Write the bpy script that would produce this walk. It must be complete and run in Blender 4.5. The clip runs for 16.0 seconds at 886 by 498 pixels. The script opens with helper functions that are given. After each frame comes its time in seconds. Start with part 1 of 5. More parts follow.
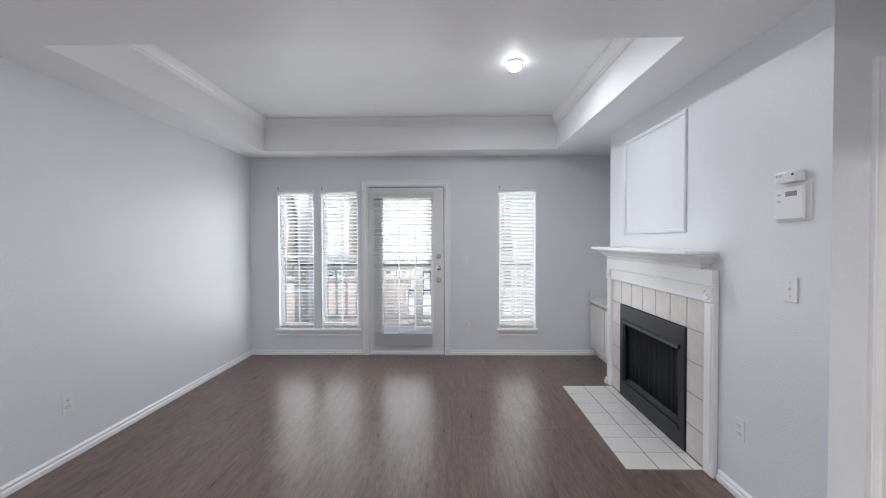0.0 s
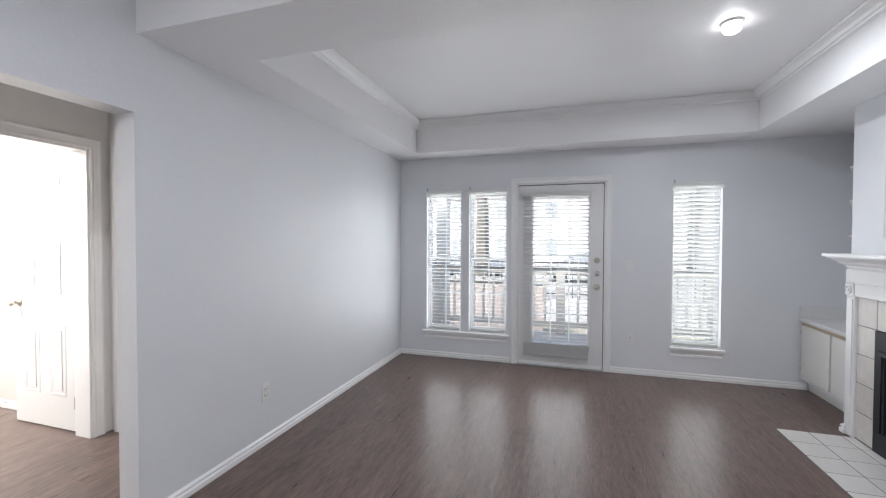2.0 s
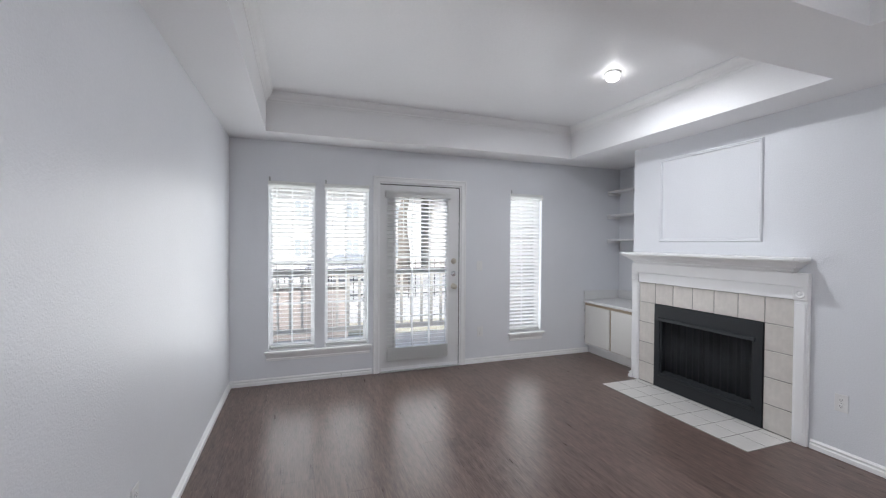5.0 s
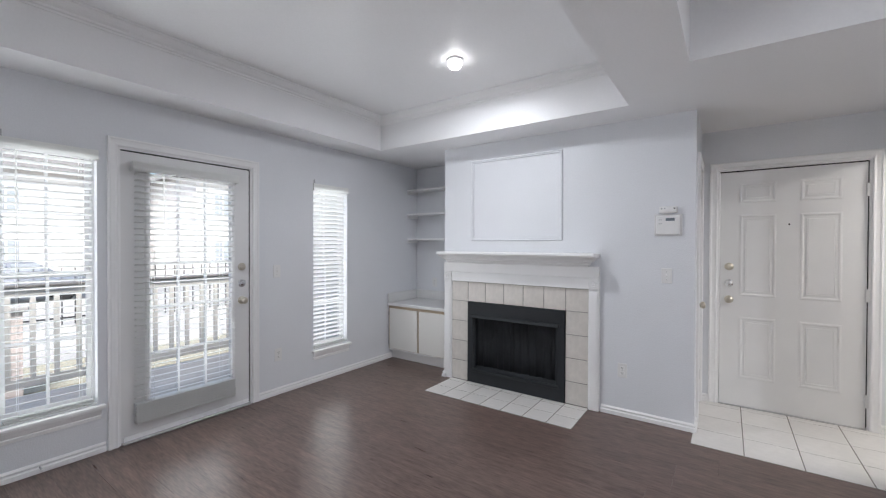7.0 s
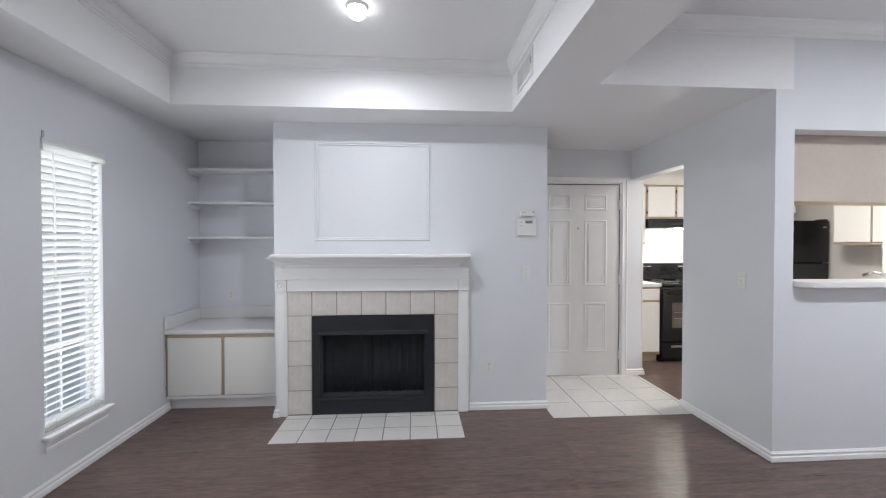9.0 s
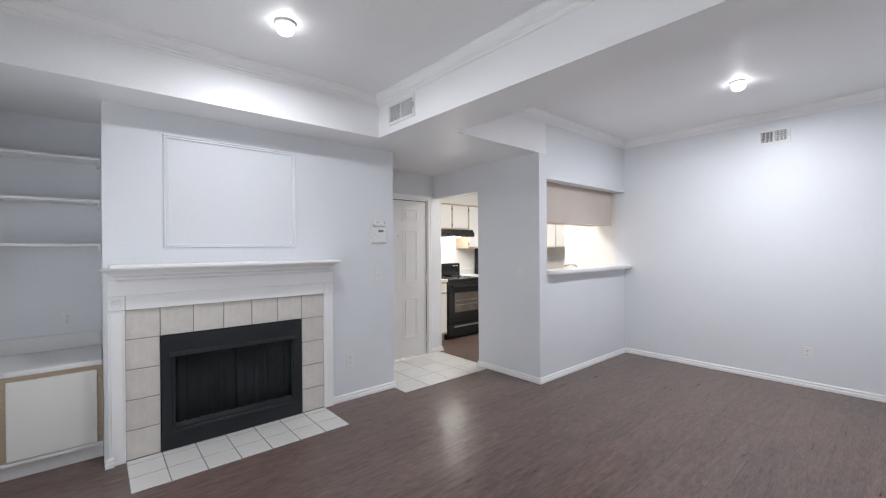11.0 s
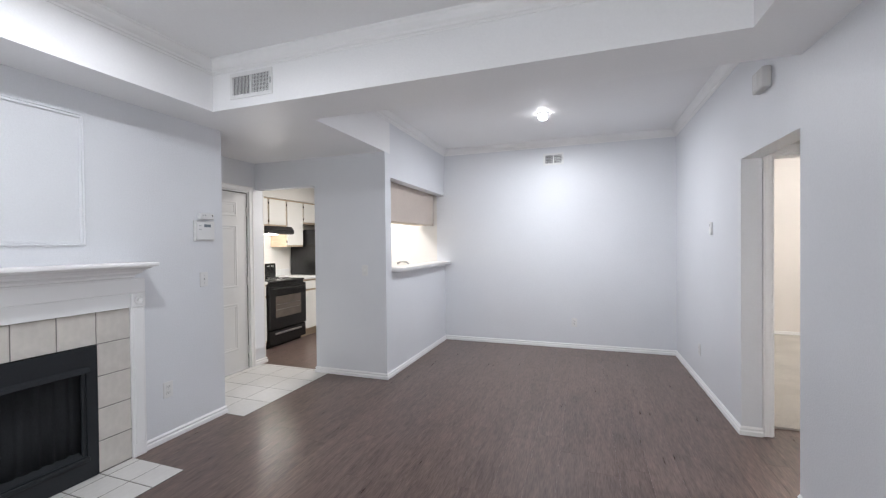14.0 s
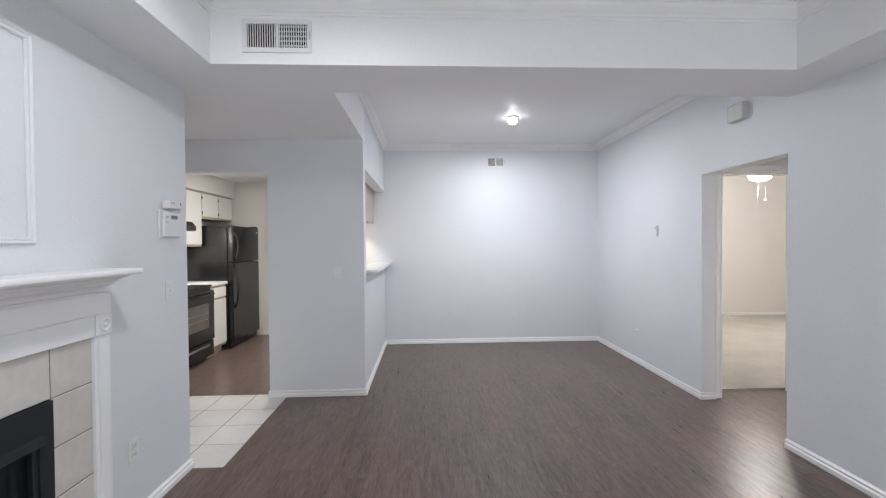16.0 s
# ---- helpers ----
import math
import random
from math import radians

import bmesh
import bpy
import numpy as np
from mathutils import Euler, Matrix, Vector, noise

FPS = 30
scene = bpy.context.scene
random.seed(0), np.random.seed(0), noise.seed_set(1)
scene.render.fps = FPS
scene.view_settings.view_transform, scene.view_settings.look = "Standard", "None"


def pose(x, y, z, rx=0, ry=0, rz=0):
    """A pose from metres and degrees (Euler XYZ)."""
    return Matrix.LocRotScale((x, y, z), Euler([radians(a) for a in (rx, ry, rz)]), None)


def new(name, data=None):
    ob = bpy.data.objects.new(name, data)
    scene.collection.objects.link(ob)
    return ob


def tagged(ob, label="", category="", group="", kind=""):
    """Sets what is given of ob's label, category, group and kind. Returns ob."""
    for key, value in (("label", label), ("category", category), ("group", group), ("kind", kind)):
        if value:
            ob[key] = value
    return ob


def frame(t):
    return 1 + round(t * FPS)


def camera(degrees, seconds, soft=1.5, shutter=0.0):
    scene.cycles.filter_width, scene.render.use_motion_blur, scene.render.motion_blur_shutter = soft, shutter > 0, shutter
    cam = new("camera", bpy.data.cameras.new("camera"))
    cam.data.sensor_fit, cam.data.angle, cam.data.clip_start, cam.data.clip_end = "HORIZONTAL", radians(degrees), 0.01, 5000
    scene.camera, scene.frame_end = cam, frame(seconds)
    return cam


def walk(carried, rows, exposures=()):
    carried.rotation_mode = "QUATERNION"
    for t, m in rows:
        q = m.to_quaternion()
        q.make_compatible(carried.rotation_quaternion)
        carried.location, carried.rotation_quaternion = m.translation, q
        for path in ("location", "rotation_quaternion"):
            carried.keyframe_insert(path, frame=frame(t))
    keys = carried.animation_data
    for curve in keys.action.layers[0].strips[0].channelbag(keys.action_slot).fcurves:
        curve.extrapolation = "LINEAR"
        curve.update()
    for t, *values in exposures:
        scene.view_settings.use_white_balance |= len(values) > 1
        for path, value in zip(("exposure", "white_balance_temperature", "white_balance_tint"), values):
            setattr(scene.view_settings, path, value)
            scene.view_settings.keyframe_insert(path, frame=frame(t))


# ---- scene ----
cam = camera(95.33, 16.0, soft=1.2)
# seconds, place of the eye, and its turn about x, y and z in degrees
ROWS = [
    (0.0, 0.0123, 0.0488, 1.3874, 88.822, 0.237, 1.093),
    (0.5, 0.0476, 0.1263, 1.3833, 88.716, 0.081, 8.283),
    (1.0, -0.0194, 0.2046, 1.3873, 88.754, -0.028, 14.54),
    (1.5, -0.2138, 0.2449, 1.3973, 88.726, -0.263, 16.963),
    (2.0, -0.4477, 0.2628, 1.4089, 88.818, -0.164, 17.07),
    (2.5, -0.7381, 0.2737, 1.4011, 89.057, -0.138, 16.171),
    (3.0, -1.0189, 0.2629, 1.4105, 89.059, -0.13, 10.843),
    (3.5, -1.2894, 0.2693, 1.4238, 88.983, -0.147, 3.267),
    (4.0, -1.4934, 0.3465, 1.4216, 88.967, -0.246, -4.57),
    (6.5, -2.0078, 1.2431, 1.39, 89.483, -0.293, -44.85),
    (7.0, -1.9702, 1.52, 1.3884, 89.47, -0.208, -54.785),
    (7.5, -1.8909, 1.8096, 1.3902, 89.551, -0.155, -64.129),
    (8.0, -1.8548, 2.1561, 1.3802, 89.62, -0.217, -74.014),
    (8.5, -1.8103, 2.4952, 1.4074, 89.28, -0.083, -84.131),
    (11.0, -1.8925, 4.021, 1.4253, 89.77, 0.376, -130.772),
    (11.5, -1.8867, 4.177, 1.4206, 89.552, 0.566, -139.128),
    (12.0, -1.8862, 4.3009, 1.4422, 89.392, 0.604, -146.04),
    (12.5, -1.8972, 4.3843, 1.4403, 89.358, 0.592, -150.33),
    (13.0, -1.8337, 4.4024, 1.4267, 89.296, 0.627, -153.54),
    (13.5, -1.6363, 4.3714, 1.4267, 89.205, 0.575, -157.149),
    (14.0, -1.3482, 4.335, 1.4235, 89.307, 0.598, -160.699),
    (14.5, -1.0062, 4.3374, 1.4352, 89.257, 0.39, -165.91),
    (15.0, -0.642, 4.3154, 1.4398, 89.193, 0.392, -171.18),
    (15.5, -0.2788, 4.318, 1.427, 89.079, 0.339, -176.285),
    (16.0, 0.0367, 4.3421, 1.4286, 89.12, 0.459, 177.614),
]
walk(cam, [(t, pose(x, y, z, rx, ry, rz)) for t, x, y, z, rx, ry, rz in ROWS])

# ---- world, sun and lamps ----
SUN_ELEVATION, SUN_ROTATION = radians(48), radians(215)
world = bpy.data.worlds.new("sky")
scene.world = world
world.use_nodes = True
wn = world.node_tree.nodes
sky = wn.new("ShaderNodeTexSky")
sky.sky_type, sky.sun_disc = "NISHITA", False
sky.sun_elevation, sky.sun_rotation = SUN_ELEVATION, SUN_ROTATION
sky.air_density, sky.dust_density, sky.ozone_density = 1.0, 2.5, 1.0
wn["Background"].inputs["Strength"].default_value = 0.068
world.node_tree.links.new(sky.outputs[0], wn["Background"].inputs["Color"])

sun = new("sun", bpy.data.lights.new("sun", "SUN"))
sun.data.energy, sun.data.angle, sun.data.color = 1.3, radians(12), (1.0, 0.985, 0.97)
sun.rotation_euler = (radians(90) - SUN_ELEVATION, 0, radians(180) - SUN_ROTATION)


def area(name, place, size, watts, color=(1, 1, 1), turn=(0, 0, 0), shape="DISK", size_y=None, spread=180):
    lamp = bpy.data.lights.new(name, "AREA")
    lamp.shape, lamp.size, lamp.energy, lamp.color, lamp.spread = shape, size, watts, color, radians(spread)
    if size_y:
        lamp.size_y = size_y
    ob = new(name, lamp)
    ob.location, ob.rotation_euler = place, [radians(a) for a in turn]
    return ob


def bulb(name, place, radius, watts, color=(1, 1, 1)):
    lamp = bpy.data.lights.new(name, "POINT")
    lamp.shadow_soft_size, lamp.energy, lamp.color = radius, watts, color
    ob = new(name, lamp)
    ob.location = place
    return ob


COOL = (0.915, 0.94, 1.0)
WARM = (1.0, 0.945, 0.90)
area("living_lamp", (0.505, 3.165, 2.674), 0.075, 3.3, COOL)
area("dining_lamp", (-0.936, -0.136, 2.736), 0.075, 8.2, COOL)
area("kitchen_lamp", (1.69, -0.60, 2.36), 0.5, 7.0, (1.0, 0.96, 0.92), shape="RECTANGLE", size_y=0.3)
bulb("hood_lamp", (2.98, -0.43, 1.560), 0.035, 2.8, (1.0, 0.96, 0.9))
bulb("bedroom_north_bulb", (-4.84, 4.33, 2.12), 0.08, 12, WARM)
bulb("bedroom_south_bulb", (-4.7, -1.2, 2.13), 0.08, 15, (1.0, 0.965, 0.93))
area("bathroom_lamp", (-4.9, 1.5, 2.38), 0.6, 15.5, (1.0, 0.99, 0.98), shape="RECTANGLE", size_y=0.3)
# added lamps stand in for sky light through the windows and the glazed door
for x, z, w, h, y in ((-1.868, 1.165, 0.42, 1.6, 4.983), (-1.332, 1.165, 0.42, 1.6, 4.983), (0.81, 1.165, 0.42, 1.6, 4.983), (-0.53, 1.10, 0.55, 1.55, 4.937)):
    # one added lamp behind each blind, one on its room side
    for depth, share in ((0.0, 1.6), (-0.0625 if y > 4.95 else -0.072, 1.2)):
        area("window_daylight", (x, y + depth, z), w, w * h * share, (0.945, 0.97, 1.0), (90, 0, 180), "RECTANGLE", h)
scene.view_settings.exposure = 2.2

# ---- materials ----
def material(name, color, rough=0.5, metal=0.0, grain=0.0, grain_size=60.0, wear=0.0, wear_size=2.0, bump=0.0, bump_size=200.0,
             stretch=(1, 1, 1), spread=0.0, emit=0.0, coat=0.0):
    """Paint, metal, stone: colour varied at two scales, a fine relief, and a chance tone for each object."""
    m = bpy.data.materials.new(name)
    m.use_nodes = True
    nodes, links = m.node_tree.nodes, m.node_tree.links
    b = nodes["Principled BSDF"]
    b.inputs["Roughness"].default_value, b.inputs["Metallic"].default_value = rough, metal
    b.inputs["Coat Weight"].default_value = coat
    where = nodes.new("ShaderNodeTexCoord")
    mapping = nodes.new("ShaderNodeMapping")
    mapping.inputs["Scale"].default_value = stretch
    links.new(where.outputs["Object"], mapping.inputs["Vector"])

    def cloud(size, detail=4.0):
        n = nodes.new("ShaderNodeTexNoise")
        n.inputs["Scale"].default_value, n.inputs["Detail"].default_value = size, detail
        links.new(mapping.outputs["Vector"], n.inputs["Vector"])
        return n.outputs["Fac"]

    value = None
    for amount, source in ((grain, cloud(grain_size)), (wear, cloud(wear_size, 6.0)), (spread, nodes.new("ShaderNodeObjectInfo").outputs["Random"])):
        if amount <= 0:
            continue
        r = nodes.new("ShaderNodeMapRange")
        r.inputs["From Min"].default_value, r.inputs["From Max"].default_value = (0.25, 0.75) if amount != spread else (0, 1)
        r.inputs["To Min"].default_value, r.inputs["To Max"].default_value = 1 - amount, 1 + amount
        links.new(source, r.inputs["Value"])
        if value is None:
            value = r.outputs[0]
        else:
            mul = nodes.new("ShaderNodeMath")
            mul.operation = "MULTIPLY"
            links.new(value, mul.inputs[0]), links.new(r.outputs[0], mul.inputs[1])
            value = mul.outputs[0]
    if value is None:
        b.inputs["Base Color"].default_value = (*color, 1)
    else:
        tone = nodes.new("ShaderNodeVectorMath")
        tone.operation = "SCALE"
        tone.inputs[0].default_value = color
        links.new(value, tone.inputs["Scale"])
        links.new(tone.outputs[0], b.inputs["Base Color"])
    if bump > 0:
        relief = nodes.new("ShaderNodeBump")
        relief.inputs["Strength"].default_value, relief.inputs["Distance"].default_value = bump, 0.002
        links.new(cloud(bump_size, 2.0), relief.inputs["Height"])
        links.new(relief.outputs[0], b.inputs["Normal"])
    if emit > 0:
        b.inputs["Emission Color"].default_value, b.inputs["Emission Strength"].default_value = (*color, 1), emit
    return m


def vinyl_floor():
    """Dark brown-grey vinyl plank with short streaks of grain along the plank and a soft gloss."""
    m = material("vinyl_plank", (0.066, 0.050, 0.046), 0.36)
    nodes, links = m.node_tree.nodes, m.node_tree.links
    b = nodes["Principled BSDF"]
    where = nodes.new("ShaderNodeTexCoord")
    info = nodes.new("ShaderNodeObjectInfo")
    shift = nodes.new("ShaderNodeVectorMath")
    shift.operation = "ADD"
    links.new(where.outputs["Object"], shift.inputs[0])
    jump = nodes.new("ShaderNodeVectorMath")
    jump.operation = "SCALE"
    jump.inputs[0].default_value = (17.0, 31.0, 0.0)
    links.new(info.outputs["Random"], jump.inputs["Scale"])
    links.new(jump.outputs[0], shift.inputs[1])

    def streak(sx, sy, detail):
        mp = nodes.new("ShaderNodeMapping")
        mp.inputs["Scale"].default_value = (sx, sy, 1)
        links.new(shift.outputs[0], mp.inputs["Vector"])
        n = nodes.new("ShaderNodeTexNoise")
        n.inputs["Scale"].default_value, n.inputs["Detail"].default_value = 1.0, detail
        links.new(mp.outputs[0], n.inputs["Vector"])
        return n.outputs["Fac"]

    fine, broad = streak(140, 13, 4), streak(30, 3.5, 5)
    mix = nodes.new("ShaderNodeMath")
    mix.operation = "MULTIPLY_ADD"
    mix.inputs[1].default_value = 0.55
    links.new(fine, mix.inputs[0])
    half = nodes.new("ShaderNodeMath")
    half.operation = "MULTIPLY"
    half.inputs[1].default_value = 0.45
    links.new(broad, half.inputs[0]), links.new(half.outputs[0], mix.inputs[2])
    tone = nodes.new("ShaderNodeMath")
    tone.operation = "MULTIPLY_ADD"
    tone.inputs[1].default_value, tone.inputs[2].default_value = 0.06, -0.03
    links.new(info.outputs["Random"], tone.inputs[0])
    total = nodes.new("ShaderNodeMath")
    links.new(mix.outputs[0], total.inputs[0]), links.new(tone.outputs[0], total.inputs[1])
    ramp = nodes.new("ShaderNodeValToRGB")
    ramp.color_ramp.elements[0].position, ramp.color_ramp.elements[0].color = 0.32, (0.080, 0.057, 0.050, 1)
    ramp.color_ramp.elements[1].position, ramp.color_ramp.elements[1].color = 0.68, (0.230, 0.164, 0.142, 1)
    links.new(total.outputs[0], ramp.inputs[0])
    links.new(ramp.outputs[0], b.inputs["Base Color"])
    gloss = nodes.new("ShaderNodeMapRange")
    gloss.inputs["To Min"].default_value, gloss.inputs["To Max"].default_value = 0.24, 0.36
    links.new(broad, gloss.inputs["Value"])
    links.new(gloss.outputs[0], b.inputs["Roughness"])
    b.inputs["Specular IOR Level"].default_value = 0.30
    relief = nodes.new("ShaderNodeBump")
    relief.inputs["Strength"].default_value, relief.inputs["Distance"].default_value = 0.035, 0.001
    links.new(mix.outputs[0], relief.inputs["Height"])
    links.new(relief.outputs[0], b.inputs["Normal"])
    return m


def glass(name):
    m = bpy.data.materials.new(name)
    m.use_nodes = True
    b = m.node_tree.nodes["Principled BSDF"]
    b.inputs["Transmission Weight"].default_value, b.inputs["Roughness"].default_value, b.inputs["IOR"].default_value = 1.0, 0.0, 1.1
    b.inputs["Base Color"].default_value = (0.97, 0.98, 0.98, 1)
    return m


WALL = material("wall_paint", (0.765, 0.78, 0.812), 0.40, wear=0.025, wear_size=1.3, grain=0.02, grain_size=90, bump=0.7, bump_size=150)
CEIL = material("ceiling_paint", (0.88, 0.88, 0.89), 0.44, wear=0.02, wear_size=1.1, grain=0.015, grain_size=70, bump=0.5, bump_size=90)
HALL = material("hall_paint", (0.83, 0.82, 0.81), 0.5, wear=0.03, wear_size=1.5, bump=0.6, bump_size=110)
BEDROOM = material("bedroom_paint", (0.80, 0.765, 0.735), 0.6, wear=0.03, wear_size=1.2, bump=0.3, bump_size=120)
KITCHEN = material("kitchen_paint", (0.78, 0.76, 0.73), 0.5, wear=0.03, wear_size=1.5, bump=0.3, bump_size=120)
TRIM = material("white_gloss_trim", (0.90, 0.90, 0.905), 0.3, wear=0.02, wear_size=5, bump=0.08, bump_size=60)
DOOR = material("white_door_paint", (0.82, 0.82, 0.82), 0.38, wear=0.03, wear_size=3, bump=0.1, bump_size=80)
BLIND = material("white_vinyl_slat", (0.88, 0.88, 0.87), 0.4, wear=0.03, wear_size=4)
VINYL = vinyl_floor()


def translucent(m, amount):
    """Thin vinyl that lets part of the daylight through."""
    nodes, links = m.node_tree.nodes, m.node_tree.links
    glow, mix = nodes.new("ShaderNodeBsdfTranslucent"), nodes.new("ShaderNodeMixShader")
    glow.inputs["Color"].default_value = (0.86, 0.87, 0.86, 1)
    mix.inputs[0].default_value = amount
    links.new(nodes["Principled BSDF"].outputs[0], mix.inputs[1]), links.new(glow.outputs[0], mix.inputs[2])
    links.new(mix.outputs[0], nodes["Material Output"].inputs["Surface"])


translucent(BLIND, 0.5)
# far panes: the sky's reflection is put into the base colour as pale grey
PANE_FAR = material("pale_reflecting_pane", (0.34, 0.37, 0.40), 0.15, wear=0.1, wear_size=0.6)
SUBFLOOR = material("dark_joint", (0.02, 0.016, 0.015), 0.7, grain=0.2)
CARPET = material("beige_carpet", (0.50, 0.475, 0.44), 0.95, grain=0.25, grain_size=160, wear=0.12, wear_size=3, bump=1.0, bump_size=260)
TILE = material("cream_tile", (0.65, 0.615, 0.575), 0.32, grain=0.05, grain_size=25, wear=0.06, wear_size=6, bump=0.08, bump_size=40, spread=0.035)
HEARTH_TILE = material("pale_floor_tile", (0.70, 0.685, 0.665), 0.30, grain=0.04, grain_size=30, wear=0.05, wear_size=5, bump=0.06, bump_size=40, spread=0.03)
GROUT = material("grey_grout", (0.25, 0.235, 0.22), 0.9, grain=0.2, grain_size=120, wear=0.2, wear_size=8)
BLACK_METAL = material("black_enamel", (0.019, 0.022, 0.026), 0.5, grain=0.2, grain_size=200, wear=0.1, wear_size=6, bump=0.15, bump_size=300)
SOOT = material("sooty_firebrick", (0.016, 0.015, 0.014), 0.9, grain=0.3, grain_size=40, bump=0.4, bump_size=60)
APPLIANCE = material("black_appliance", (0.012, 0.012, 0.013), 0.22, grain=0.1, grain_size=300, bump=0.1, bump_size=400)
MESH = material("dark_fire_screen", (0.05, 0.054, 0.060), 0.6, grain=0.25, grain_size=220, wear=0.2, wear_size=5, bump=0.4, bump_size=420)
CHIME = material("aged_white_plastic", (0.62, 0.61, 0.60), 0.4, wear=0.03, wear_size=10)
for dull, level in ((MESH, 0.2), (BLACK_METAL, 0.35)):
    dull.node_tree.nodes["Principled BSDF"].inputs["Specular IOR Level"].default_value = level
BLACK_GLASS = material("dark_glass", (0.01, 0.01, 0.011), 0.06)
BRASS = material("worn_brass", (0.64, 0.60, 0.52), 0.28, 1.0, wear=0.1, wear_size=40)
CHROME = material("chrome", (0.75, 0.76, 0.78), 0.15, 1.0, wear=0.05, wear_size=40)
STEEL = material("steel", (0.5, 0.5, 0.51), 0.35, 1.0, wear=0.1, wear_size=30)
PLASTIC = material("white_plastic", (0.80, 0.80, 0.80), 0.35, wear=0.02, wear_size=10)
GREY_PLASTIC = material("grey_plastic", (0.45, 0.46, 0.47), 0.4, wear=0.04, wear_size=10)
DISPLAY = material("display", (0.20, 0.24, 0.27), 0.2, wear=0.03, wear_size=20)
DARK = material("dark_gap", (0.02, 0.02, 0.022), 0.8, grain=0.1)
OAK = material("pale_oak", (0.50, 0.40, 0.29), 0.5, grain=0.1, grain_size=40, wear=0.1, wear_size=6, stretch=(1, 1, 6))
LAMINATE = material("white_laminate", (0.78, 0.77, 0.74), 0.35, wear=0.02, wear_size=3)
COUNTER = material("pale_laminate_top", (0.76, 0.76, 0.76), 0.3, grain=0.04, grain_size=150, wear=0.03, wear_size=4)
LENS = material("lit_lens", (0.98, 0.98, 1.0), 0.3, emit=3.2)
FROST = material("lit_frosted_glass", (1.0, 0.93, 0.82), 0.4, emit=3.2)
GLASS = glass("clear_glass")
WOOD_DECK = material("weathered_deck", (0.58, 0.55, 0.52), 0.75, grain=0.15, grain_size=50, wear=0.15, wear_size=3, stretch=(0.3, 4, 1), bump=0.3, bump_size=60, spread=0.08)
RAIL = material("beige_rail_paint", (0.70, 0.665, 0.61), 0.6, wear=0.08, wear_size=3, bump=0.1, bump_size=60)
RAIL_CAP = material("dark_rail_cap", (0.16, 0.15, 0.14), 0.6, wear=0.15, wear_size=5)
SIDING = material("cream_siding", (0.72, 0.70, 0.67), 0.6, wear=0.05, wear_size=2, bump=0.1, bump_size=40)
BRICK = material("red_brown_brick", (0.52, 0.455, 0.425), 0.85, grain=0.15, grain_size=60, wear=0.15, wear_size=2, spread=0.2, bump=0.4, bump_size=80)
PALE_WALL = material("pale_render", (0.64, 0.62, 0.61), 0.8, grain=0.06, grain_size=30, wear=0.1, wear_size=0.7, bump=0.2, bump_size=40)
MORTAR = material("mortar", (0.5, 0.46, 0.42), 0.9, grain=0.1, grain_size=50)
ASPHALT = material("pale_concrete", (0.42, 0.41, 0.39), 0.9, grain=0.12, grain_size=20, wear=0.15, wear_size=0.5, bump=0.3, bump_size=30)
GRASS = material("winter_grass", (0.33, 0.31, 0.24), 0.95, grain=0.3, grain_size=30, wear=0.25, wear_size=0.8, bump=0.5, bump_size=60)
BARK = material("grey_bark", (0.17, 0.15, 0.13), 0.9, grain=0.25, grain_size=15, wear=0.2, wear_size=3, stretch=(4, 4, 1), bump=0.6, bump_size=20)
ROOF = material("grey_shingle", (0.20, 0.19, 0.18), 0.9, grain=0.2, grain_size=15, wear=0.15, wear_size=1)
IRON = material("black_iron", (0.03, 0.03, 0.03), 0.5, grain=0.1)
CAR_PAINT = material("silver_car_paint", (0.30, 0.33, 0.38), 0.25, coat=0.6, wear=0.03, wear_size=2)
TYRE = material("tyre_rubber", (0.02, 0.02, 0.02), 0.8, grain=0.1)

# ---- building helpers ----
def link(name, bm, mat, smooth=False):
    mesh = bpy.data.meshes.new(name)
    bm.normal_update()
    bm.to_mesh(mesh)
    bm.free()
    mesh.materials.append(mat)
    if smooth:
        for p in mesh.polygons:
            p.use_smooth = True
    return new(name, mesh)


def hold(ob, parent):
    ob.parent = parent
    ob.matrix_parent_inverse = parent.matrix_basis.inverted() if parent.parent is None else (parent.parent.matrix_basis @ parent.matrix_parent_inverse @ parent.matrix_basis).inverted()
    return ob


def part(name, bm, mat, parent, label="", smooth=False):
    """One mesh, given in world places, under a thing or under a part."""
    ob = hold(link(name, bm, mat, smooth), parent)
    return tagged(ob, label) if label else ob


def thing(name, at, label, category, group="", kind=""):
    ob = new(name)
    ob.location = at
    ob.empty_display_size = 0.1
    bpy.context.view_layer.update()
    return tagged(ob, label, category, group, kind)


def structure(name, bm, mat, label, category, smooth=False):
    return tagged(link(name, bm, mat, smooth), label, category, kind="structure")


def add_box(bm, x0, y0, z0, x1, y1, z1, bevel=0.0, segments=1):
    verts = [bm.verts.new((x, y, z)) for z in (z0, z1) for x, y in ((x0, y0), (x1, y0), (x1, y1), (x0, y1))]
    faces = [bm.faces.new([verts[i] for i in ring]) for ring in ((3, 2, 1, 0), (4, 5, 6, 7), (0, 1, 5, 4), (1, 2, 6, 5), (2, 3, 7, 6), (3, 0, 4, 7))]
    if bevel > 0:
        edges = list({e for f in faces for e in f.edges})
        bmesh.ops.bevel(bm, geom=edges, offset=bevel, segments=segments, affect="EDGES", profile=0.6)
    return bm


def box(*size, bevel=0.0, segments=1):
    x0, y0, z0, x1, y1, z1 = size
    return add_box(bmesh.new(), min(x0, x1), min(y0, y1), min(z0, z1), max(x0, x1), max(y0, y1), max(z0, z1), bevel, segments)


def boxes(rows, bevel=0.0):
    bm = bmesh.new()
    for r in rows:
        add_box(bm, *r, bevel=bevel)
    return bm


